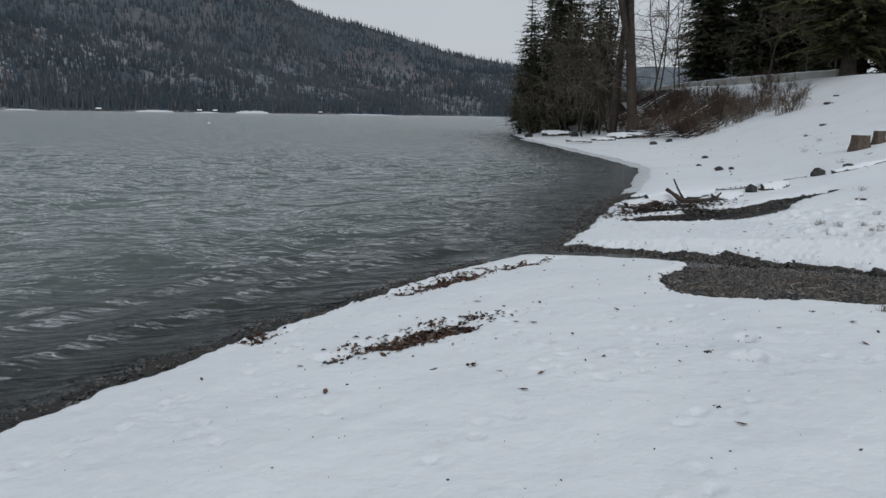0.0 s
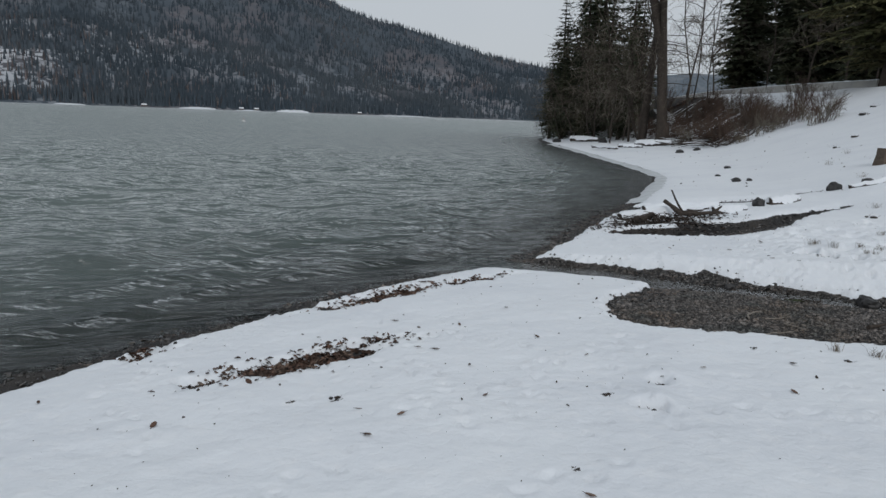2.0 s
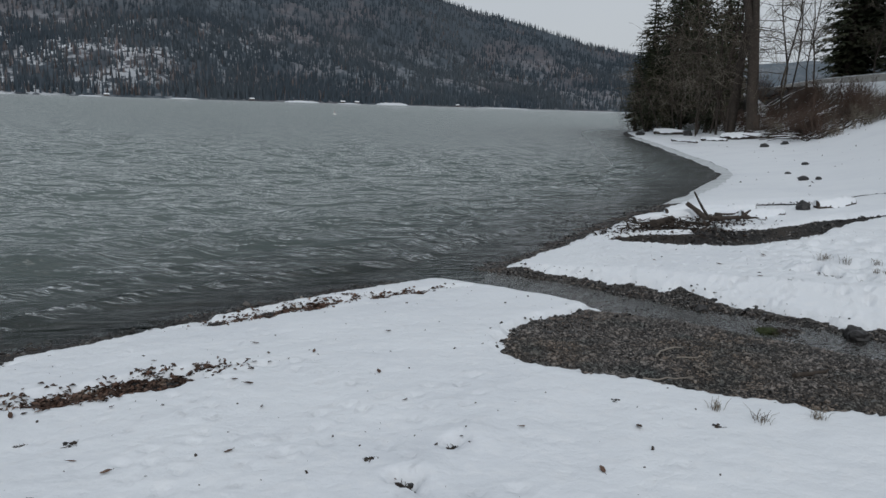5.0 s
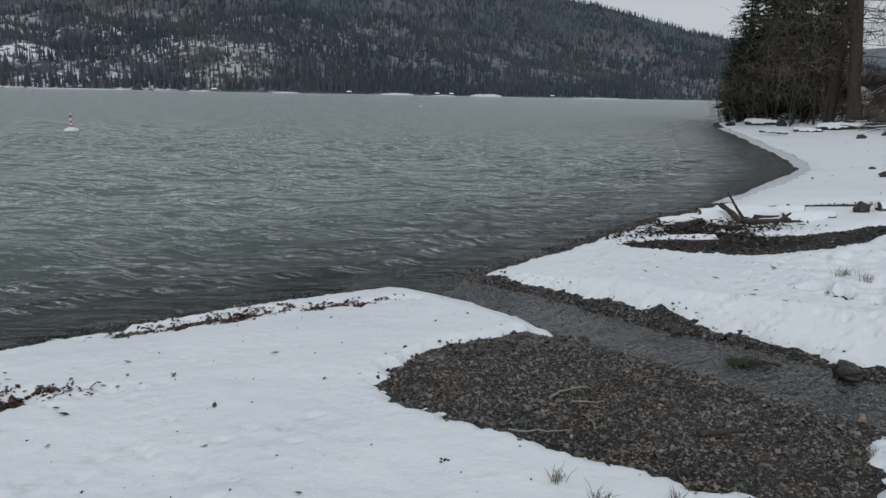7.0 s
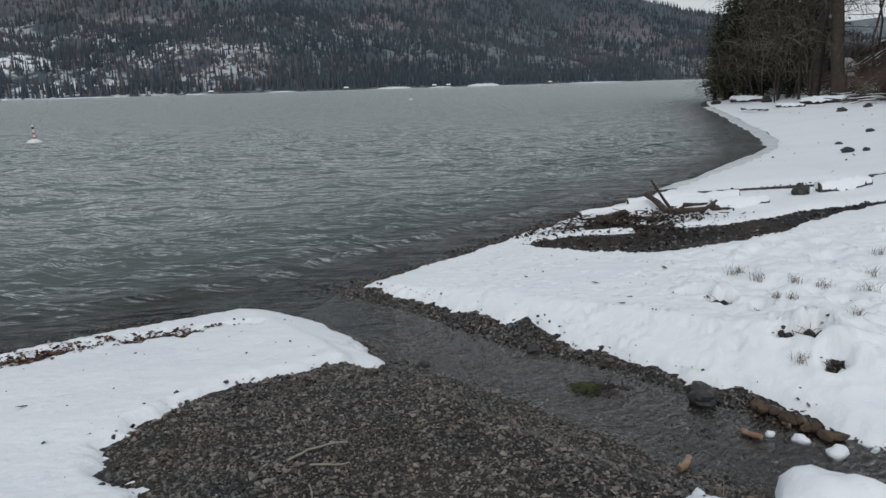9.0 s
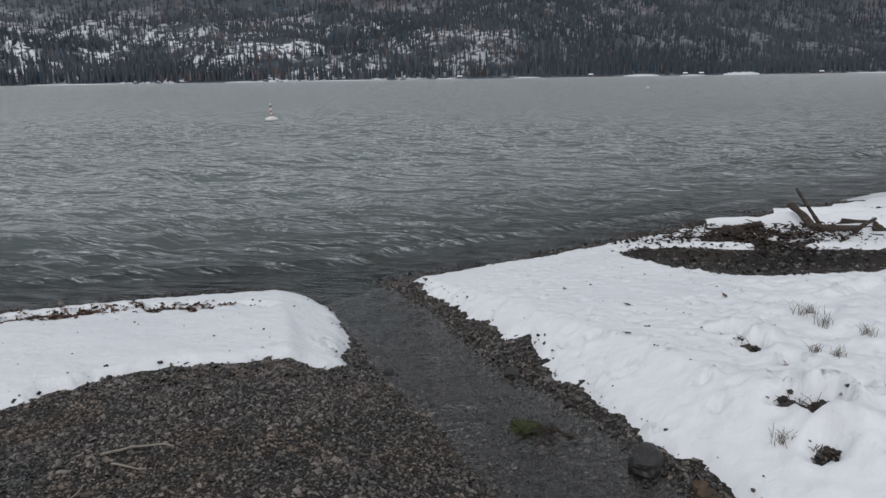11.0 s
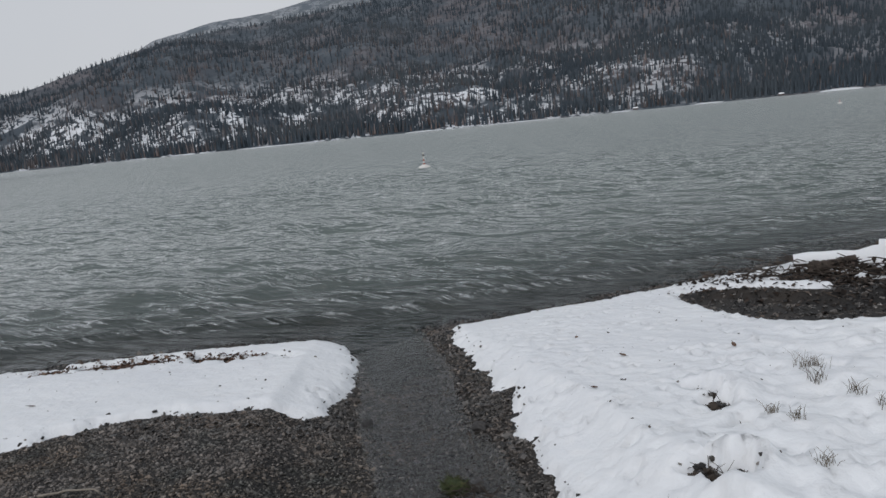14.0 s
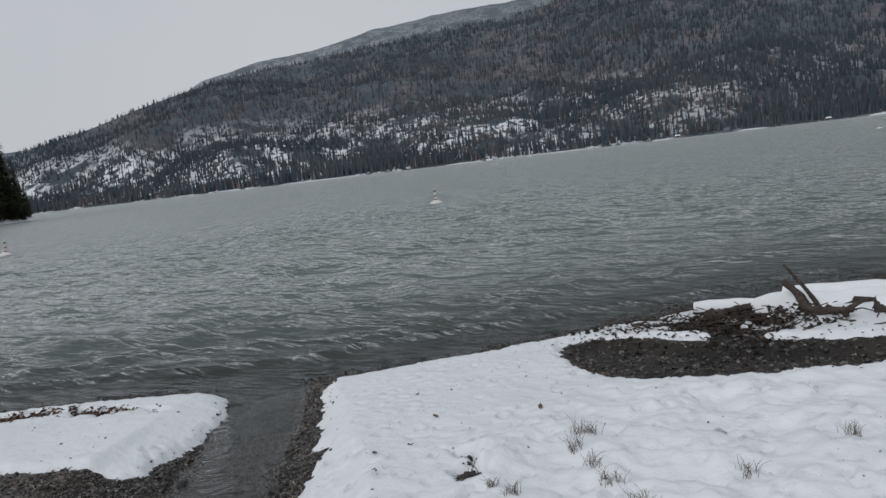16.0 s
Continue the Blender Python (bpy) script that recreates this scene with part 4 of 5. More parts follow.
# ---- road barrier ----
def barrier_unit(length):
    bm = bmesh.new()
    prof = [(-0.30, 0), (-0.30, 0.08), (-0.17, 0.30), (-0.085, 0.82), (0.085, 0.82), (0.17, 0.30), (0.30, 0.08), (0.30, 0)]
    a = [bm.verts.new((0.01, u, z)) for u, z in prof]
    b = [bm.verts.new((length - 0.01, u, z)) for u, z in prof]
    for k in range(8):
        bm.faces.new((a[k], a[(k + 1) % 8], b[(k + 1) % 8], b[k]))
    bm.faces.new(a[::-1])
    bm.faces.new(b)
    bmesh.ops.bevel(bm, geom=[e for e in bm.edges], offset=0.015, segments=1, affect="EDGES")
    holder = empty("concrete_barrier", pose(0, 0, 0), "weathered concrete road barrier capped with snow", "road barrier", "road barriers")
    part("barrier_body", bm, M_CONCRETE, holder)
    pile = Pile()
    t = np.linspace(0.03, length - 0.03, 14)
    rr = np.random.default_rng(5)
    rows_s = []
    for x in t:
        h = 0.06 * rr.uniform(0.7, 1.2)
        rows_s.append([(x, -0.085, 0.818), (x, -0.08, 0.82 + h * 0.7), (x, 0, 0.82 + h), (x, 0.08, 0.82 + h * 0.7), (x, 0.085, 0.818)])
    v = np.array(rows_s)
    i = np.arange(70).reshape(14, 5)
    pile.add(v.reshape(-1, 3), np.stack([i[:-1, :-1], i[1:, :-1], i[1:, 1:], i[:-1, 1:]], -1).reshape(-1, 4))
    pile.build("snow_cap", M_SNOW, holder, "thin snow along the top", smooth=True)
    for x in (0.9, length - 0.9):
        bm = bmesh.new()
        bmesh.ops.create_cone(bm, cap_ends=True, segments=10, radius1=0.05, radius2=0.05, depth=0.24, matrix=pose(x, 0, 0.5, 90))
        bmesh.ops.scale(bm, vec=(1, 1.05, 1), verts=bm.verts)
        part("lifting_hole", bm, M_GLASSPANE, holder, "dark round lifting hole")
    return holder


unit = barrier_unit(3.8)
rail = [(24.9, 46.6), (23.4, 53), (22.2, 60), (21.8, 68), (22.2, 77), (23.2, 88), (26, 104)]
lens_r = [0]
for (ax, ay), (bx, by) in zip(rail, rail[1:]):
    lens_r.append(lens_r[-1] + math.hypot(bx - ax, by - ay))
d = 0.0
while d + 3.8 < lens_r[-1]:
    p = [np.interp(q, lens_r, [c[k] for c in rail]) for q in (d, d + 3.8) for k in (0, 1)]
    copy_thing(unit, pose(p[0], p[1], 4.30, 0, 0, math.degrees(math.atan2(p[3] - p[1], p[2] - p[0]))))
    d += 3.84
discard(unit)

# ---- driftwood by the rill ----
drift_log("snow-topped driftwood log with a sawn end", (3.72, 14.45, 0.16), (5.55, 15.45, 0.22), 0.085, 0.08, 71)
drift_log("grey driftwood log half buried in snow", (4.35, 15.25, 0.24), (6.0, 15.75, 0.30), 0.11, 0.09, 72)
drift_log("bleached driftwood log lying in snow", (5.55, 14.75, 0.33), (6.35, 15.15, 0.38), 0.09, 0.06, 73)
drift_log("short driftwood piece with a dark sawn end", (3.98, 14.32, 0.18), (4.4, 14.5, 0.2), 0.075, 0.07, 74, False)
pile = Pile()
log_mesh(pile, (4.98, 14.58, 0.24), (4.62, 14.78, 0.52), 0.055, 0.036, 75, 10)
log_mesh(pile, (4.98, 14.55, 0.30), (5.45, 14.42, 0.36), 0.05, 0.032, 76, 9)
log_mesh(pile, (5.42, 14.42, 0.32), (5.6, 14.36, 0.50), 0.035, 0.015, 77, 8)
ob = pile.build("driftwood_root", M_DRIFT, smooth=True)
tagged(ob, "forked weathered driftwood root standing in leaf debris", "driftwood")
pile = Pile()
log_mesh(pile, (5.10, 14.72, 0.15), (4.71, 14.65, 0.74), 0.030, 0.014, 78, 7)
ob = pile.build("leaning_stick", M_BARK, smooth=True)
tagged(ob, "thin dark stick leaning up from the driftwood", "stick")
drift_log("snowy driftwood log on the far beach", (12.0, 52.8, 0.62), (14.0, 51.0, 0.68), 0.22, 0.17, 79, True, "beach logs")
drift_log("snowy driftwood log on the far beach", (8.4, 49.0, 0.42), (9.4, 46.0, 0.45), 0.10, 0.07, 80, True, "beach logs")
drift_log("snowy driftwood log on the far beach", (8.6, 62.5, 0.55), (10.6, 60.8, 0.6), 0.24, 0.18, 81, True, "beach logs")
drift_log("snowy driftwood log on the far beach", (10.4, 50.5, 0.5), (11.6, 49.0, 0.5), 0.12, 0.08, 82, True, "beach logs")
drift_log("fallen bare log lying across the shrubby bank", (15.5, 49.5, 1.4), (18.6, 51.5, 2.9), 0.13, 0.07, 83, True, "bank logs")
drift_log("fallen bare log lying across the shrubby bank", (14.9, 47.4, 1.0), (18.8, 47.6, 2.2), 0.12, 0.07, 84, True, "bank logs")
drift_log("fallen bare log lying across the shrubby bank", (16.2, 45.6, 1.2), (17.6, 47.8, 2.2), 0.08, 0.05, 85, False, "bank logs")
drift_log("bleached branch lying on the snow", (9.3, 17.2, 0.62), (10.6, 17.1, 0.78), 0.05, 0.03, 86, True)
drift_log("snowy driftwood log beside the backwater", (7.15, 16.1, 0.36), (7.95, 16.5, 0.44), 0.10, 0.08, 87)

# sawn stump on the slope
def stump(x, y, radius, high, seed, label):
    z = top_z(x, y)
    holder = empty("tree_stump", pose(x, y, z), label, "stump")
    pile = Pile()
    n, rr = 20, np.random.default_rng(seed)
    a = np.arange(n) * 2 * math.pi / n
    lob = 1 + 0.08 * np.sin(a * 5 + 1) + 0.05 * rr.normal(0, 1, n)
    rings = []
    for h, k in ((-0.1, 1.25), (0.08, 1.1), (0.5 * high, 1.0), (high, 0.96)):
        rings.append(np.stack([np.cos(a) * radius * k * lob, np.sin(a) * radius * k * lob, np.full(n, h)], 1))
    i = np.arange(4 * n).reshape(4, n)
    j = np.roll(i, -1, 1)
    pile.add(np.concatenate(rings), np.stack([i[:-1], j[:-1], j[1:], i[1:]], -1).reshape(-1, 4))
    pile.build("bark", M_CUTWOOD, holder)
    pile = Pile()
    c = np.concatenate([rings[3] * [0.97, 0.97, 1] + [0, 0, 0.002], [[0, 0, high + 0.05]]])
    q = np.arange(n)
    pile.add(c, np.stack([q, np.roll(q, -1), np.full(n, n), np.full(n, n)], -1))
    pile.build("snow_cap", M_SNOW, holder, "thin snow on the sawn top", smooth=True)


stump(12.25, 21.3, 0.25, 0.40, 91, "weathered sawn tree stump on the snowy slope")
stump(12.95, 21.55, 0.17, 0.36, 92, "small dark broken stump beside the larger one")

# ---- stones ----
stones = (("black_rock", 9.1, 17.45, 0.17, 0.14, 0.15, "black wet rock showing through snow"), ("black_rock", 9.85, 17.5, 0.22, 0.10, 0.09, "flat dark rock showing through snow"),
          ("black_rock", 6.9, 16.0, 0.17, 0.13, 0.13, "black wet rock at the backwater"), ("brook_stone", 5.30, 8.46, 0.12, 0.09, 0.075, "grey stone standing at the edge of the brook"),
          ("brook_stone", 4.62, 8.62, 0.07, 0.05, 0.05, "small wet stone in the brook"), ("brook_stone", 5.0, 8.0, 0.05, 0.04, 0.035, "small pale stone in the brook"),
          ("beach_stone", 8.9, 23.2, 0.17, 0.13, 0.10, "dark stone lying on the snowy beach"), ("beach_stone", 9.3, 23.2, 0.12, 0.08, 0.06, "dark stone lying on the snowy beach"),
          ("beach_stone", 10.7, 29.5, 0.15, 0.11, 0.08, "dark stone lying on the snowy beach"), ("beach_stone", 9.2, 25.9, 0.09, 0.08, 0.05, "dark stone lying on the snowy beach"),
          ("beach_stone", 12.2, 42.0, 0.25, 0.2, 0.16, "dark stone at the foot of the bank"), ("beach_stone", 13.6, 43.6, 0.22, 0.2, 0.15, "dark stone at the foot of the bank"),
          ("beach_stone", 10.6, 58.5, 0.42, 0.35, 0.32, "large dark boulder on the far beach"), ("beach_stone", 7.6, 64, 0.4, 0.3, 0.25, "large dark boulder on the far beach"),
          ("beach_stone", 3.28, 8.72, 0.06, 0.05, 0.04, "small dark stone beside the brook"), ("beach_stone", 4.05, 9.15, 0.07, 0.04, 0.04, "small dark stone beside the brook"),
          ("beach_stone", 3.95, 15.2, 0.07, 0.06, 0.05, "small dark stone by the driftwood"))
for k, (name, x, y, a, b, c, label) in enumerate(stones):
    ob = rock(name, (a, b, c), k + 1, M_ROCK)
    ob.matrix_world = pose(x, y, top_z(x, y) + 0.25 * c, 0, 0, 37 * k)
    tagged(ob, label, "rock")

# snow-covered hump and loose snow lumps beside the brook
for k, (x, y, a, b, c, label) in enumerate(((5.82, 7.06, 0.24, 0.20, 0.24, "rounded snow-covered hump beside the brook"), (5.5, 7.0, 0.06, 0.04, 0.03, "loose lump of snow at the brook"), (5.25, 6.95, 0.07, 0.04, 0.03, "loose lump of snow at the brook"),
                                             (5.82, 7.98, 0.05, 0.035, 0.03, "loose lump of snow at the brook"), (5.98, 7.85, 0.06, 0.045, 0.045, "loose lump of snow at the brook"), (5.66, 8.02, 0.03, 0.024, 0.02, "loose lump of snow at the brook"))):
    ob = rock("snow_lump", (a, b, c), 40 + k, M_SNOW)
    ob.data.polygons.foreach_set("use_smooth", np.full(len(ob.data.polygons), True))
    ob.matrix_world = pose(x, y, max(top_z(x, y), float(brook_level(x))) + 0.2 * c, 0, 0, 50 * k)
    tagged(ob, label, "snow", "snow lumps")
for k in range(9):
    x, y = 5.62 + 0.05 * k + 0.015 * math.sin(k * 5.1), 8.33 - 0.038 * k + 0.02 * math.sin(k * 3.3)
    ob = rock("soil_clod", (0.045 + 0.02 * math.sin(k * 2.7), 0.034, 0.03 + 0.01 * math.cos(k * 1.9)), 60 + k, M_SOIL)
    ob.matrix_world = pose(x, y, bare_z(x, y) + 0.03, 0, 0, 47 * k)
    tagged(ob, "rust-brown soil clod in the undercut brook bank", "soil", "soil of the brook bank")

# peeled wood pieces and pale twigs on the gravel
for k, (a, b, ra) in enumerate((((5.16, 7.45), (5.22, 7.57), 0.022), ((5.52, 8.02), (5.60, 7.94), 0.018))):
    pile = Pile()
    za = max(bare_z(*a), float(brook_level(a[0]))) + ra * 0.7
    log_mesh(pile, (*a, za), (*b, za + 0.01), ra, ra * 0.7, 100 + k, 9, 0.01, 7)
    tagged(pile.build("peeled_wood_piece", M_ORANGE, smooth=True), "orange peeled wood piece lying at the brook", "wood")
M_PALE = material("bleached_twig", (0.27, 0.245, 0.21), 0.8, [(30, (0.22, 0.19, 0.16), 0.45, 0.7)], [(80, 0.4, 0.003)], 0.2)
for k, (pts, ra, m, label) in enumerate(((((3.33, 6.60), (3.36, 6.72), (3.46, 6.84), (3.53, 6.86)), 0.008, M_PALE, "curved bleached twig on the gravel"), (((3.46, 6.58), (3.58, 6.63), (3.66, 6.65)), 0.006, M_PALE, "short bleached twig on the gravel"),
                                          (((3.55, 6.42), (3.62, 6.32), (3.64, 6.22)), 0.005, M_PALE, "thin bleached twig on the gravel"), (((4.15, 6.32), (4.28, 6.38), (4.4, 6.44)), 0.018, M_BARK, "dark wet stick on the gravel"),
                                          (((3.2, 6.1), (3.4, 6.14), (3.52, 6.2)), 0.006, M_PALE, "pale twig at the snow edge"), (((4.05, 9.05), (4.2, 8.95), (4.38, 8.86)), 0.012, M_BARK, "dark wet stick in the brook"))):
    pile = Pile()
    p3 = np.array([(x, y, top_z(x, y) + ra + 0.012) for x, y in pts])
    t = np.linspace(0, 1, len(pts))
    s = np.linspace(0, 1, 9)
    pile.tube(np.stack([np.interp(s, t, p3[:, c]) for c in range(3)], 1) + np.random.default_rng(k).normal(0, 0.004, (9, 3)), np.linspace(ra, ra * 0.5, 9), 7, True)
    tagged(pile.build("twig", m, smooth=True), label, "twig")

# ---- small loose stuff ----
def chips(name, spots, sizes, mat, seed, thick=0.34, lift=0.2, on_snow=False):
    """Angular flat stones scattered on the ground, each with its own tilt."""
    rr = np.random.default_rng(seed)
    n = len(spots)
    cube = np.array([(-1, -1, -1), (1, -1, -1), (1, 1, -1), (-1, 1, -1), (-1, -1, 1), (1, -1, 1), (1, 1, 1), (-1, 1, 1)], float)
    v = cube[None] * (1 + rr.uniform(-0.42, 0.2, (n, 8, 3)))
    v[:, 4:, :2] *= 0.72
    v *= np.stack([sizes, sizes * rr.uniform(0.32, 0.8, n), sizes * thick * rr.uniform(0.6, 1.4, n)], 1)[:, None]
    a, b, c = rr.uniform(0, 6.28, n), rr.normal(0, 0.42, n), rr.normal(0, 0.42, n)
    x, y, z = v[..., 0], v[..., 1], v[..., 2]
    x, z = x * np.cos(b)[:, None] + z * np.sin(b)[:, None], -x * np.sin(b)[:, None] + z * np.cos(b)[:, None]
    y, z = y * np.cos(c)[:, None] - z * np.sin(c)[:, None], y * np.sin(c)[:, None] + z * np.cos(c)[:, None]
    x, y = x * np.cos(a)[:, None] - y * np.sin(a)[:, None], x * np.sin(a)[:, None] + y * np.cos(a)[:, None]
    z0 = ground_z(spots[:, 0], spots[:, 1])
    if on_snow:
        z0 = np.maximum(z0, snow_z(spots[:, 0], spots[:, 1]))
    z0 = z0 + sizes * lift
    v = np.stack([x + spots[:, :1], y + spots[:, 1:], z + z0[:, None]], -1).reshape(-1, 3)
    i = np.arange(n)[:, None] * 8
    f = np.concatenate([np.concatenate([i + q for q in quad], 1) for quad in ((4, 5, 6, 7), (0, 1, 5, 4), (1, 2, 6, 5), (2, 3, 7, 6), (3, 0, 4, 7))])
    return sheet(name, v, f, mat)


def scatter(count, x0, x1, y0, y1, seed, low, high):
    """Random places whose snow cover lies between low and high."""
    rr = np.random.default_rng(seed)
    p = np.stack([rr.uniform(x0, x1, count), rr.uniform(y0, y1, count)], 1)
    c = snow_cover(p[:, 0], p[:, 1])
    return p[(c > low) & (c < high)]


rr = np.random.default_rng(77)
spots = scatter(120000, 1.6, 6.4, 5.7, 10.8, 1, -5, 0.035)
db, _ = to_line(spots[:, 0], spots[:, 1], BROOK)
ds, ss = to_line(spots[:, 0], spots[:, 1], SHORE)
spots = spots[((db > 0.30) | (rr.uniform(0, 1, len(spots)) < 0.6)) & (ds * ss > -0.3)]
db, _ = to_line(spots[:, 0], spots[:, 1], BROOK)
bed = db < 0.42 + 0.16 * rr.normal(0, 1, len(spots))
for name, p, mat, label in (("gravel", spots[~bed], M_STONE, "loose dark slate gravel beside the brook"), ("brook_bed_gravel", spots[bed], M_WETSTONE, "wet dark gravel on the bed of the brook")):
    ob = chips(name, p, np.clip(rr.lognormal(-4.88, 0.42, len(p)), 0.004, 0.022), mat, 2)
    tagged(ob, label, "gravel", kind="stuff")
spots = scatter(120000, -3.6, 5.0, 1.5, 18, 3, -1.1, 0.03)
ds, ss = to_line(spots[:, 0], spots[:, 1], SHORE)
spots = spots[(ds * ss > -0.25) & (ds * ss < 0.75) & (rr.uniform(0, 1, len(spots)) < 0.55)]
edge_gravel = chips("shore_gravel", spots, np.clip(rr.lognormal(-4.4, 0.45, len(spots)), 0.007, 0.05), M_WETSTONE, 4)
tagged(edge_gravel, "wet dark pebbles along the waterline", "gravel", kind="stuff")
spots = scatter(19000, 2.2, 9.5, 11.8, 18.5, 5, -5, 0.03)
rill_gravel = chips("rill_gravel", spots, np.clip(rr.lognormal(-4.1, 0.4, len(spots)), 0.01, 0.05), M_WETSTONE, 6)
tagged(rill_gravel, "dark wet gravel in the shallow rill", "gravel", kind="stuff")


spots = scatter(60000, 1.4, 6.6, 7.0, 11.2, 7, -0.42, 0.03)
db, _ = to_line(spots[:, 0], spots[:, 1], BROOK)
spots = spots[(db > 0.40) & (rr.uniform(0, 1, len(spots)) < 0.75) & (fbm(spots[:, 0] * 4, spots[:, 1] * 4, 3, 19) > -0.16)]
shingle = chips("brook_shingle", spots, np.clip(rr.lognormal(-4.35, 0.42, len(spots)), 0.007, 0.038), M_WETSTONE, 18, 0.24, 0.35)
tagged(shingle, "coarse wet dark shingle along the banks of the brook", "gravel", kind="stuff")

# stray chips at the melting snow edge and tiny dark bits on the open snow
spots = scatter(110000, -1.5, 6.4, 4.5, 14.0, 8, -0.01, 0.2)
spots = spots[rr.uniform(0, 1, len(spots)) < 0.6 * np.exp(-snow_cover(spots[:, 0], spots[:, 1]) / 0.05)]
edge_chips = chips("snow_edge_gravel", spots, np.clip(rr.lognormal(-4.7, 0.45, len(spots)), 0.005, 0.03), M_STONE, 9, on_snow=True)
tagged(edge_chips, "stray gravel chips melting out at the snow edge", "gravel", kind="stuff")
spots = np.concatenate([scatter(380, -2.0, 4.5, 2.6, 9.0, 10, 0.12, 9), scatter(420, 2.5, 8.5, 8.3, 13.5, 12, 0.12, 9), scatter(260, 6, 22, 16, 44, 13, 0.2, 9)])
specks = chips("bark_specks", spots, np.clip(rr.lognormal(-5.5, 0.6, len(spots)), 0.002, 0.014) * np.where(spots[:, 1] > 15, 3, 1), M_BARK, 14, 0.3, 0.3, True)
tagged(specks, "tiny dark bark bits strewn over the snow", "debris", kind="stuff")


def leaves(name, spots, mat, seed, size=0.023, lift=0.016):
    """Curled dead leaves lying in a heap."""
    rr = np.random.default_rng(seed)
    n = len(spots)
    s = size * rr.uniform(0.5, 1.5, n)
    a = rr.uniform(0, 6.28, n)
    u = np.stack([np.cos(a), np.sin(a), rr.normal(0, 0.35, n)], 1) * s[:, None]
    w = np.stack([-np.sin(a), np.cos(a), rr.normal(0, 0.45, n)], 1) * (s * rr.uniform(0.35, 0.7, n))[:, None]
    z0 = np.maximum(ground_z(spots[:, 0], spots[:, 1]), np.where(snow_cover(spots[:, 0], spots[:, 1]) > 0, snow_z(spots[:, 0], spots[:, 1]), -9)) + rr.uniform(0.004, lift, n)
    c = np.concatenate([spots, z0[:, None]], 1)
    fold = np.array([0, 0, 1.0]) * (s * rr.uniform(-0.1, 0.4, n))[:, None]
    v = np.stack([c - u, c - 0.2 * u + w + fold, c + u, c - 0.1 * u - w + fold, c - u * 0.98 - [0, 0, 0.003], c + u * 0.98 - [0, 0, 0.003]], 1).reshape(-1, 3)
    i = np.arange(n)[:, None] * 6
    f = np.concatenate([np.concatenate([i + q for q in tri], 1) for tri in ((0, 1, 2), (0, 2, 3), (4, 5, 1), (4, 3, 5))])
    return sheet(name, v, f, mat)


for k, ((lx0, ly0), a, b, turn) in enumerate(LEAVES):
    n = int(2300 * a * b / 0.1)
    q, t = np.sqrt(rr.uniform(0, 1, n)) * (1 + 0.25 * rr.normal(0, 1, n)), rr.uniform(0, 6.28, n)
    u, v = q * np.cos(t) * a, q * np.sin(t) * b * 1.3
    p = np.stack([lx0 + u * math.cos(turn) - v * math.sin(turn), ly0 + u * math.sin(turn) + v * math.cos(turn)], 1)
    p = p[fbm(p[:, 0] * 9, p[:, 1] * 9, 3, 31) < 0.14 + 0.22 * rr.normal(0, 1, len(p))]
    ob = leaves("leaf_litter", p, M_LEAF, 200 + k, 0.019, 0.012)
    tagged(ob, "wet brown leaf litter washed up on the snow", "leaf litter", kind="stuff")
# brown litter between the snow patches of the wooded bank
p = np.stack([rr.uniform(11, 22, 30000), rr.uniform(42, 64, 30000)], 1)
p = p[(p[:, 0] > np.interp(p[:, 1], FOOT_Y, FOOT_X) + 0.3) & (p[:, 0] < 22.5 - 0.2 * (p[:, 1] - 44))]
p = p[snow_cover(p[:, 0], p[:, 1]) < 0.06]
ob = leaves("bank_leaf_litter", p, M_LEAF, 230, 0.075, 0.05)
tagged(ob, "brown leaf litter between snow patches on the bank", "leaf litter", kind="stuff")
# debris round the driftwood
M_DEBRIS = material("dark_debris", (0.040, 0.030, 0.025), 0.75, [(7, (0.085, 0.062, 0.048), 0.5, 0.7)], [], 0.2, 0.0, 0.7)
n = 650
p = np.stack([rr.normal(4.55, 0.45, n), rr.normal(14.25, 0.20, n)], 1)
ob = leaves("leaf_debris", p, M_DEBRIS, 220, 0.032, 0.07)
tagged(ob, "dark leaf and bark debris heaped against the driftwood", "leaf litter", kind="stuff")
n = 500
p = np.stack([rr.uniform(3.0, 5.4, n), rr.normal(13.6, 0.35, n)], 1)
ob = leaves("leaf_debris", p, M_DEBRIS, 221, 0.03, 0.02)
tagged(ob, "scattered brown leaf debris on the wet gravel", "leaf litter", kind="stuff")
pile = Pile()
for k in range(130):
    x, y = rr.normal(4.4, 0.7), rr.normal(14.05, 0.32)
    a, ln = rr.uniform(0, 6.28), rr.uniform(0.08, 0.35)
    z = top_z(x, y) + rr.uniform(0.02, 0.11)
    d = np.array([math.cos(a), math.sin(a), rr.normal(0, 0.2)]) * ln
    pile.tube([(x, y, z), np.array((x, y, z)) + d * 0.5 + rr.normal(0, 0.012, 3), np.array((x, y, z)) + d], [0.008, 0.007, 0.004], 4)
ob = pile.build("twig_debris", M_BARK)
tagged(ob, "tangle of dark broken twigs against the driftwood", "twigs", kind="stuff")

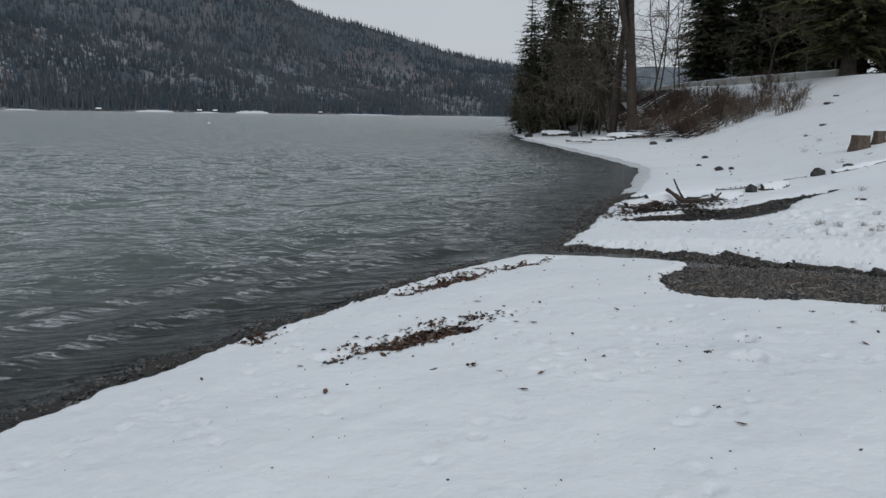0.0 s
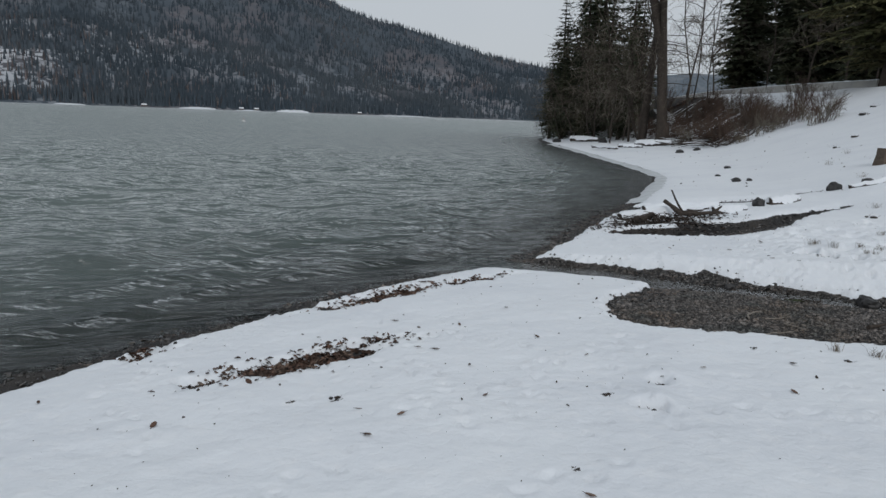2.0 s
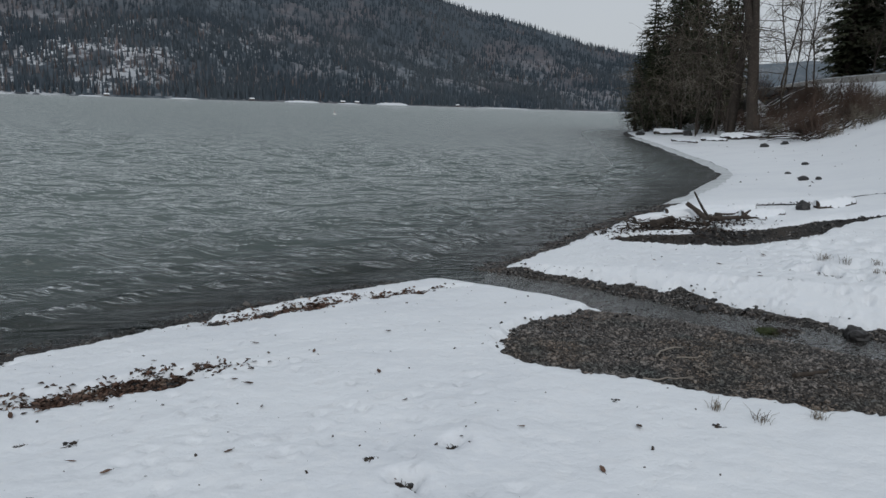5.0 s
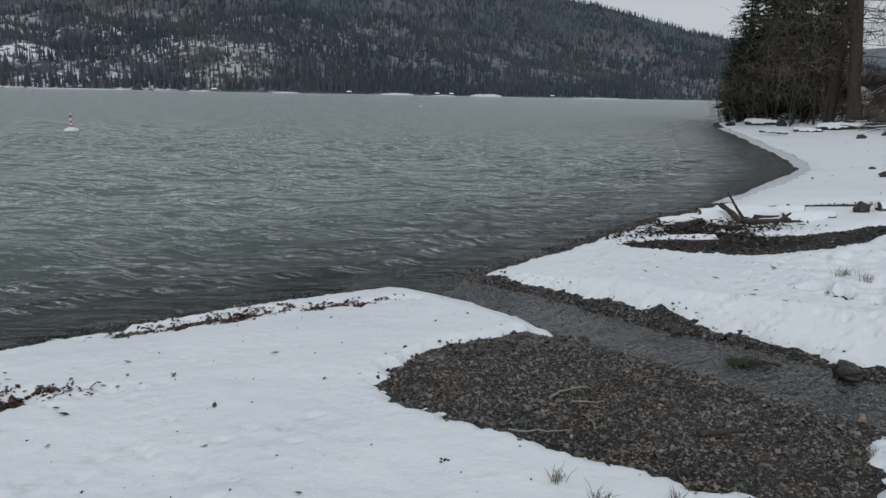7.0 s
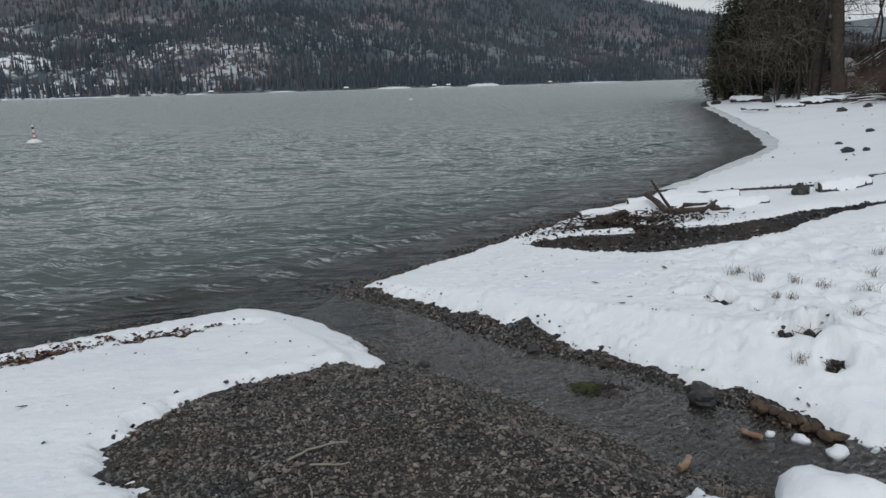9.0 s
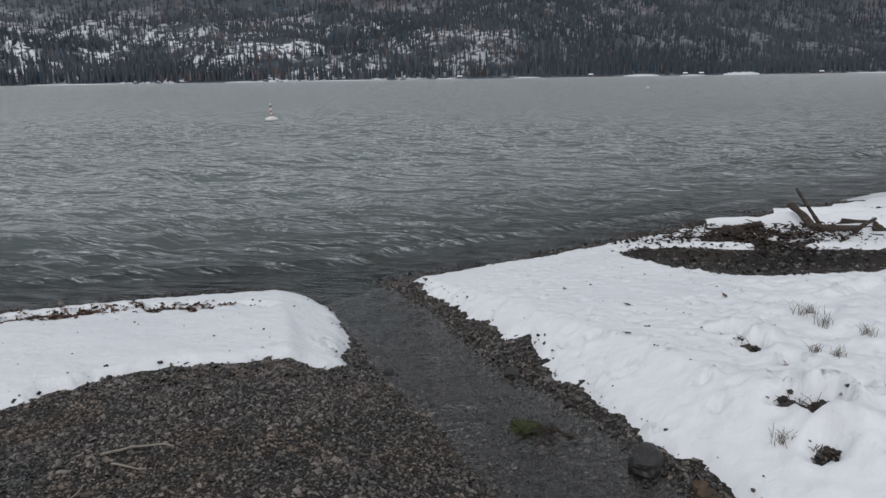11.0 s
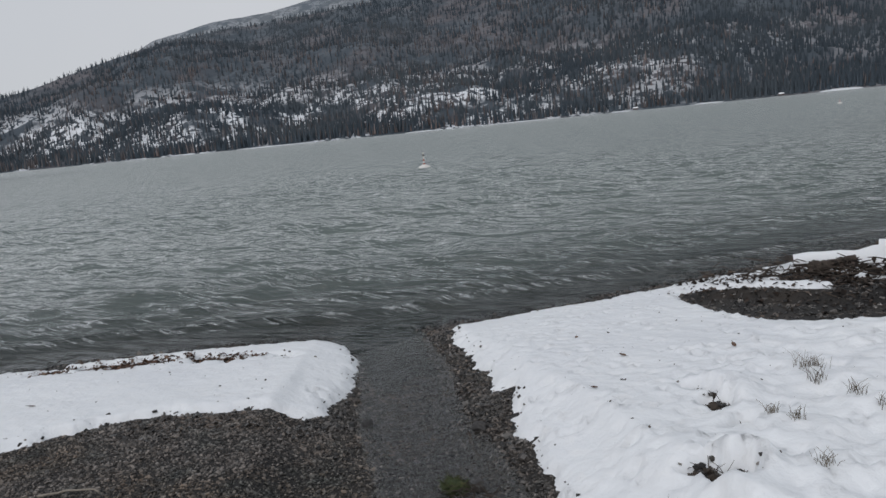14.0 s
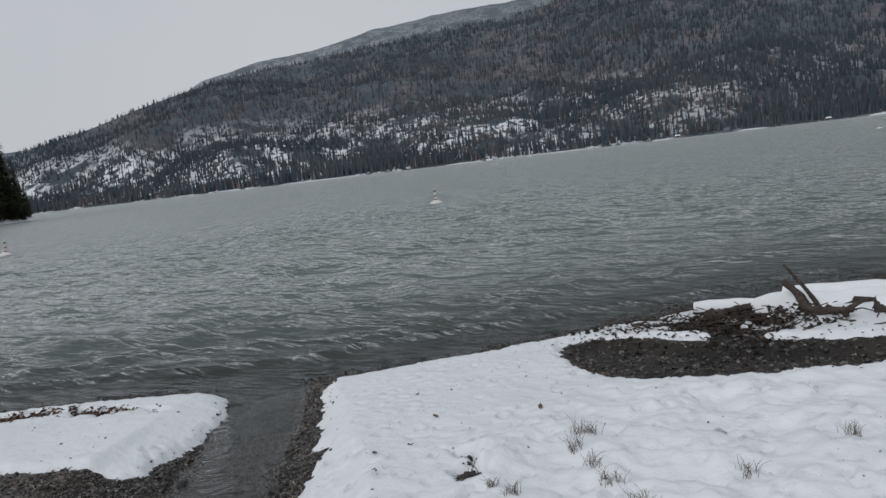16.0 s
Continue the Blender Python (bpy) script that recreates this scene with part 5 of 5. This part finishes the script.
# single dead leaves and dark bits on the open snow
def single_leaf(seed, size):
    r1 = np.random.default_rng(seed)
    pile = Pile()
    t = np.linspace(-1, 1, 7)
    w = 0.42 * (1 - t * t) ** 0.7 + 0.02
    curl = r1.uniform(0.15, 0.45)
    rows_l = [[(x, -ww, curl * ww + 0.12 * x * x), (x, 0, 0.1 * x * x), (x, ww, curl * ww * r1.uniform(0.5, 1.4) + 0.12 * x * x)] for x, ww in zip(t, w)]
    v = np.array(rows_l) * size
    i = np.arange(21).reshape(7, 3)
    quad = np.stack([i[:-1, :-1], i[1:, :-1], i[1:, 1:], i[:-1, 1:]], -1).reshape(-1, 4)
    pile.add(v.reshape(-1, 3), quad)
    pile.add(v.reshape(-1, 3) - [0, 0, 0.002], quad[:, ::-1])
    pile.tube([(size, 0, 0.1 * size), (size * 1.25, 0, 0.14 * size), (size * 1.5, 0.05 * size, 0.16 * size)], [0.0022, 0.002, 0.0015], 4)
    return tagged(pile.build("dead_leaf", M_LEAF), "curled brown dead leaf lying on the snow", "leaf", "leaves on the snow")


singles = [single_leaf(k, 0.045) for k in range(3)]
for k, (x, y) in enumerate(((0.64, 4.3), (0.39, 4.39), (1.53, 3.4), (0.75, 5.55), (0.62, 5.62), (1.0, 5.2), (0.1, 5.1), (1.5, 5.9), (0.9, 6.3), (-0.2, 6.0), (-1.6, 4.6), (-0.4, 4.9), (0.35, 6.5), (1.3, 6.9), (1.8, 5.4), (2.5, 5.1), (3.1, 5.2), (4.7, 9.6), (4.4, 10.3), (3.7, 10.6), (5.0, 10.8), (5.4, 9.2), (0.5, 4.0), (1.1, 4.6), (-0.7, 4.2), (2.9, 4.7))):
    s = rr.uniform(0.35, 0.8)
    copy_thing(singles[k % 3], pose(x, y, top_z(x, y) + 0.008, rr.normal(0, 12), rr.normal(0, 12), rr.uniform(0, 360)) @ Matrix.Diagonal((s, s, s, 1)))
for ob in singles:
    discard(ob)


def dark_clump(x, y, size, seed, label):
    """Stones, dead leaves and stalks showing in a hollow of the snow."""
    r1 = np.random.default_rng(seed)
    z = bare_z(x, y) + 0.02 if any(math.hypot(x - a, y - b) < 0.03 for a, b, _ in PITS) else top_z(x, y)
    holder = empty("debris_clump", pose(x, y, z), label, "debris", "clumps in the snow")
    for q in range(6):
        bm = bmesh.new()
        bmesh.ops.create_icosphere(bm, subdivisions=2, radius=1)
        ox, oy = r1.normal(0, 0.42, 2) * size
        small = r1.uniform(0.45, 0.9)
        shift = Vector(r1.uniform(-9, 9, 3))
        for v in bm.verts:
            k = 1 + 0.7 * noise.noise(v.co * 1.4 + shift) + 0.3 * noise.noise(v.co * 3.3 + shift)
            v.co = Vector((v.co.x * size * 0.42 * small * k + ox, v.co.y * size * 0.34 * small * k + oy, v.co.z * size * 0.30 * small * k))
        part("stone" if q % 2 else "soil_clod", bm, M_ROCK if q % 2 else M_BARK, holder)
    pile = Pile()
    for q in range(12):
        a = r1.uniform(0, 6.28)
        p0 = np.array([r1.normal(0, 0.5) * size, r1.normal(0, 0.5) * size, -0.01])
        d = np.array([math.cos(a), math.sin(a), r1.uniform(0.2, 1.3)]) * size * r1.uniform(0.4, 1.0)
        pile.tube([p0, p0 + d * 0.5 + r1.normal(0, 0.004, 3), p0 + d + [0, 0, -0.2 * size]], [0.0022, 0.0018, 0.001], 4)
    tagged(pile.build("stalk_tuft", M_BARK, holder, "thin dark broken stalks"), kind="stuff")


for k, (x, y, s) in enumerate(PITS):
    dark_clump(x, y, s * 1.7, 300 + k, "dark soil and stalks in a hollow of the snow")
for k, (x, y, s) in enumerate(((1.80, 4.63, 0.035), (0.23, 4.60, 0.035), (-0.03, 4.55, 0.03), (1.50, 3.65, 0.025), (4.75, 9.85, 0.02), (4.95, 9.45, 0.02), (7.9, 13.4, 0.1), (11.5, 19.5, 0.11), (14.5, 29.0, 0.2), (16.2, 31.0, 0.2), (19.5, 37, 0.3), (20.5, 38.2, 0.3), (3.0, 5.6, 0.03), (3.5, 5.3, 0.035))):
    dark_clump(x, y, s, 330 + k, "dark stones and stalks poking through the snow")


def tuft(x, y, size, seed, label="sparse dry grass tuft sticking out of snow", mat=None, blades=30):
    r1 = np.random.default_rng(seed)
    pile = Pile()
    for q in range(blades):
        a, lean = r1.uniform(0, 6.28), r1.uniform(0.1, 0.9)
        p0 = np.array([r1.normal(0, 0.22), r1.normal(0, 0.22), -0.05]) * size
        h = size * r1.uniform(0.3, 0.85)
        p1 = p0 + np.array([math.cos(a) * lean * 0.4, math.sin(a) * lean * 0.4, 0.6]) * h
        p2 = p0 + np.array([math.cos(a) * lean, math.sin(a) * lean, 0.9]) * h
        pile.tube([p0, p1, p2], [0.0017, 0.0013, 0.0008], 3)
    ob = pile.build("grass_tuft", mat or M_GRASS)
    ob.matrix_world = pose(x, y, top_z(x, y))
    return tagged(ob, label, "grass", "grass tufts", "stuff")


for k, (x, y, s) in enumerate(((5.60, 10.58, 0.15), (5.66, 10.60, 0.11), (5.78, 10.33, 0.13), (5.96, 9.68, 0.10), (6.55, 9.98, 0.13), (6.25, 10.1, 0.14), (6.05, 10.2, 0.11), (5.85, 9.65, 0.08), (6.3, 9.2, 0.09), (6.7, 10.6, 0.12), (6.9, 11.3, 0.12),
                               (3.55, 5.55, 0.09), (3.75, 5.42, 0.10), (4.05, 5.5, 0.10), (4.95, 6.35, 0.10), (4.85, 6.2, 0.09), (5.3, 6.7, 0.09), (5.9, 8.65, 0.10), (7.4, 10.9, 0.12), (7.0, 9.9, 0.12), (8.5, 14.5, 0.16), (10.5, 19, 0.2), (12, 24, 0.25), (13.5, 26, 0.25))):
    tuft(x, y, s, 400 + k)

# moss-grown clod in the brook
holder = empty("moss_clod", pose(4.58, 8.50, float(brook_level(4.58)) - 0.02), "green moss clod stranded in the brook", "moss")
bm = bmesh.new()
bmesh.ops.create_icosphere(bm, subdivisions=3, radius=1)
for v in bm.verts:
    k = 1 + 0.4 * noise.noise(v.co * 2.2) + 0.15 * noise.noise(v.co * 6)
    v.co = Vector((v.co.x * 0.10 * k - 0.04, v.co.y * 0.07 * k, max(v.co.z, -0.3) * 0.045 * k))
part("clod", bm, M_MOSS, holder)
pile = Pile()
r1 = np.random.default_rng(9)
for q in range(300):
    a = r1.uniform(0, 6.28)
    p0 = np.array([r1.normal(-0.04, 0.05), r1.normal(0, 0.035), 0.025])
    e = p0 + np.array([math.cos(a), math.sin(a), r1.uniform(-0.1, 0.9)]) * r1.uniform(0.015, 0.04)
    pile.tube([p0, e], [0.003, 0.001], 3)
pile.build("fronds", M_MOSS, holder, "fine green moss fronds")
pile = Pile()
for q in range(26):
    p0 = np.array([r1.uniform(-0.02, 0.22), r1.uniform(-0.1, 0.08), 0.02])
    a = r1.uniform(0, 6.28)
    pile.tube([p0, p0 + np.array([math.cos(a) * 0.08, math.sin(a) * 0.08, 0.02]), p0 + np.array([math.cos(a) * 0.12, math.sin(a) * 0.12, 0.0])], [0.004, 0.003, 0.002], 4)
tagged(pile.build("caught_brush", M_BARK, holder, "dark twigs caught in the moss"), kind="stuff")

# ---- buoys ----
def buoy():
    holder = empty("marker_buoy", pose(0, 0, 0), "white marker buoy with a red-banded post floating on the lake", "buoy", "marker buoys")
    bm = bmesh.new()
    prof = [(0.0, -0.16), (0.20, -0.15), (0.33, -0.05), (0.35, 0.03), (0.30, 0.10), (0.14, 0.16), (0.09, 0.20), (0.0, 0.21)]
    vs = [bm.verts.new((u, 0, z)) for u, z in prof]
    es = [bm.edges.new(e) for e in zip(vs, vs[1:])]
    bmesh.ops.spin(bm, geom=vs + es, cent=(0, 0, 0), axis=(0, 0, 1), angle=2 * math.pi, steps=28)
    bmesh.ops.remove_doubles(bm, verts=bm.verts, dist=0.0005)
    part("float", bm, M_WHITE, holder, "round white float", smooth=True)
    for name, z0, z1, ra, m in (("collar", 0.20, 0.27, 0.075, M_RED), ("post", 0.25, 0.84, 0.045, M_WHITE), ("lower_band", 0.40, 0.50, 0.048, M_RED), ("upper_band", 0.66, 0.77, 0.055, M_BARK), ("post_cap", 0.82, 0.88, 0.055, M_WHITE)):
        bm = bmesh.new()
        bmesh.ops.create_cone(bm, cap_ends=True, segments=20, radius1=ra, radius2=ra * 0.94, depth=z1 - z0, matrix=Matrix.Translation((0, 0, (z0 + z1) / 2)))
        part(name, bm, m, holder)
    return holder


b0 = buoy()
for x, y, tilt in ((-24.9, 31.3, 3), (-37.3, 10.9, -7), (-38.5, 120.0, 2)):
    copy_thing(b0, pose(x, y, 0.02, tilt, 0, 40))
discard(b0)

# ---- wooded point to the west ----
CAPE_AZ = [83.6, 84.2, 85.5, 88, 95, 110, 130]
CAPE_R = [232, 226, 218, 205, 185, 170, 165]
az, dr = np.meshgrid(np.linspace(83.6, 130, 60), np.linspace(0, 1, 14))
rad = np.interp(az, CAPE_AZ, CAPE_R) + dr * np.interp(az, [83.6, 85, 95, 130], [6, 30, 120, 160])
cz = -0.5 + 22 * np.sin(np.clip(dr, 0, 1) * 1.6) * np.interp(az, [83.6, 86, 95, 130], [0.05, 0.25, 1, 1]) * (dr > 0) + np.where(dr > 0, 0.9, 0)
i = np.arange(az.size).reshape(az.shape)
point_land = sheet("west_point_ground", np.stack([(8 - rad * np.sin(np.radians(az))).ravel(), (7 + rad * np.cos(np.radians(az))).ravel(), cz.ravel()], 1), np.stack([i[:-1, :-1], i[1:, :-1], i[1:, 1:], i[:-1, 1:]], -1).reshape(-1, 4)[:, ::-1], M_SNOW, smooth=True)
tagged(point_land, "snowy shore of a wooded point reaching into the lake", "ground", kind="structure")
tall = [conifer(36, 7.5, 21, M_NEEDLE, 0.03, 1.5, fine=0.6), conifer(30, 6.4, 22, M_NEEDLE, 0.02, 1.5, fine=0.6)]
for ob in tall:
    tagged(ob, "tall dark conifer on the wooded point", "tree", "conifers on the point")
for k in range(52):
    a = 84.0 + 18 * (k / 52) ** 1.1 + rr.normal(0, 0.15)
    depth = rr.uniform(0.03, 0.5)
    rd = float(np.interp(a, CAPE_AZ, CAPE_R)) + 2 + depth * float(np.interp(a, [83.6, 85, 95, 130], [6, 30, 120, 160]))
    s = float(np.interp(a, [83.9, 84.8, 85.6, 86.6, 90, 110], [0.28, 0.6, 0.95, 1.3, 1.35, 1.3])) * rr.uniform(0.85, 1.08)
    z = 0.4 + 22 * math.sin(depth * 1.6) * float(np.interp(a, [83.6, 86, 95, 130], [0.05, 0.25, 1, 1])) * 0.9
    copy_thing(tall[k % 2], pose(8 - rd * math.sin(radians(a)), 7 + rd * math.cos(radians(a)), z, 0, 0, rr.uniform(0, 360)) @ Matrix.Diagonal((s, s, s, 1)))
for ob in tall:
    discard(ob)

# ---- far shore: snowy flats and small cabins ----
def flat(a0, a1, deep, high, seed):
    n = 24
    t = np.linspace(a0, a1, n)
    rows_f = []
    for q, (dd, hh) in enumerate(((-26, -0.3), (-24, 0.5), (-10, 1.0), (deep, high), (deep + 30, high * 0.4))):
        k = np.sin(np.linspace(0.05, 3.09, n)) ** 0.4
        rq = shore_radius(t) + dd * k
        rows_f.append(np.stack([-rq * np.sin(np.radians(t)), rq * np.cos(np.radians(t)), hh * k + 0.25 * fbm(t * 3 + q, t * 0 + seed, 2, seed)], 1))
    v = np.stack(rows_f, 1)
    i = np.arange(n * 5).reshape(n, 5)
    ob = sheet("far_snow_flat", v.reshape(-1, 3), np.stack([i[:-1, :-1], i[1:, :-1], i[1:, 1:], i[:-1, 1:]], -1).reshape(-1, 4), M_SNOW, smooth=True)
    return tagged(ob, "open snow-covered flat on the far lakeshore", "snow", kind="structure")


flat(20.2, 22.8, 6, 3.2, 1)
flat(13.4, 15.8, 8, 5, 2)
flat(17.0, 18.8, 1, 1.4, 3)
flat(4, 8, 1, 1.2, 4)
flat(29, 31, 1, 1.6, 5)
flat(35.5, 37, 1, 1.4, 6)
flat(41, 47, 1, 1.0, 7)
flat(50, 53, 1, 1.2, 8)
flat(60, 66, 1, 1.0, 9)


def cabin():
    holder = empty("lake_cabin", pose(0, 0, 0), "small dark lakeside cabin with a snowy roof", "house", "far shore cabins")
    bm = bmesh.new()
    bmesh.ops.create_cube(bm, size=1, matrix=Matrix.Translation((0, 0, 1.6)) @ Matrix.Diagonal((9, 7, 3.2, 1)))
    part("wall", bm, M_WALL, holder)
    bm = bmesh.new()
    v = [bm.verts.new(c) for c in ((-5, -4, 3.1), (5, -4, 3.1), (5, 0, 5.6), (-5, 0, 5.6), (-5, 4, 3.1), (5, 4, 3.1))]
    for f in ((0, 1, 2, 3), (3, 2, 5, 4), (0, 3, 4), (1, 5, 2), (0, 4, 5, 1)):
        bm.faces.new([v[k] for k in f])
    part("roof", bm, M_SNOW, holder, "snow-covered gable roof")
    for x in (-2.6, 0.4, 2.8):
        bm = bmesh.new()
        bmesh.ops.create_cube(bm, size=1, matrix=Matrix.Translation((x, -3.52, 1.7)) @ Matrix.Diagonal((1.3, 0.08, 1.2, 1)))
        part("window", bm, M_GLASSPANE, holder)
    return holder


c0 = cabin()
for a, off in ((18.4, -4), (17.3, -2), (25.2, -4), (9.5, -4), (35.2, -5)):
    rq = float(shore_radius(a)) + off
    copy_thing(c0, pose(-rq * math.sin(radians(a)), rq * math.cos(radians(a)), 1.2, 0, 0, a + rr.uniform(-20, 20)) @ Matrix.Diagonal((0.7, 0.7, 0.7, 1)))
discard(c0)

# grey slush frozen along the edge of the bay
rim = [p for p in SHORE if 17 < p[1] < 64]
rim_d = np.concatenate([[0], np.cumsum([math.hypot(b[0] - a[0], b[1] - a[1]) for a, b in zip(rim, rim[1:])])])
t = np.linspace(0, rim_d[-1], 160)
rim_p = np.stack([np.interp(t, rim_d, [p[k] for p in rim]) for k in (0, 1)], 1)
rim_t = np.gradient(rim_p, axis=0)
rim_t /= np.linalg.norm(rim_t, axis=1)[:, None]
rim_n = np.stack([rim_t[:, 1], -rim_t[:, 0]], 1)
cols = []
for off, high in ((0.02, -0.02), (0.08, 0.015), (0.20, 0.02), (0.36, 0.03), (0.55, 0.0)):
    off = off + 0.16 * fbm(t * 0.9, t * 0 + off, 3, 95)
    p = rim_p + rim_n * off[:, None]
    cols.append(np.stack([p[:, 0], p[:, 1], np.maximum(ground_z(p[:, 0], p[:, 1]), 0) + high], 1))
v = np.stack(cols, 1)
i = np.arange(160 * 5).reshape(160, 5)
slush = sheet("slush_rim", v.reshape(-1, 3), np.stack([i[:-1, :-1], i[:-1, 1:], i[1:, 1:], i[1:, :-1]], -1).reshape(-1, 4), M_SLUSH, smooth=True)
tagged(slush, "grey frozen slush along the edge of the bay", "slush", kind="structure")
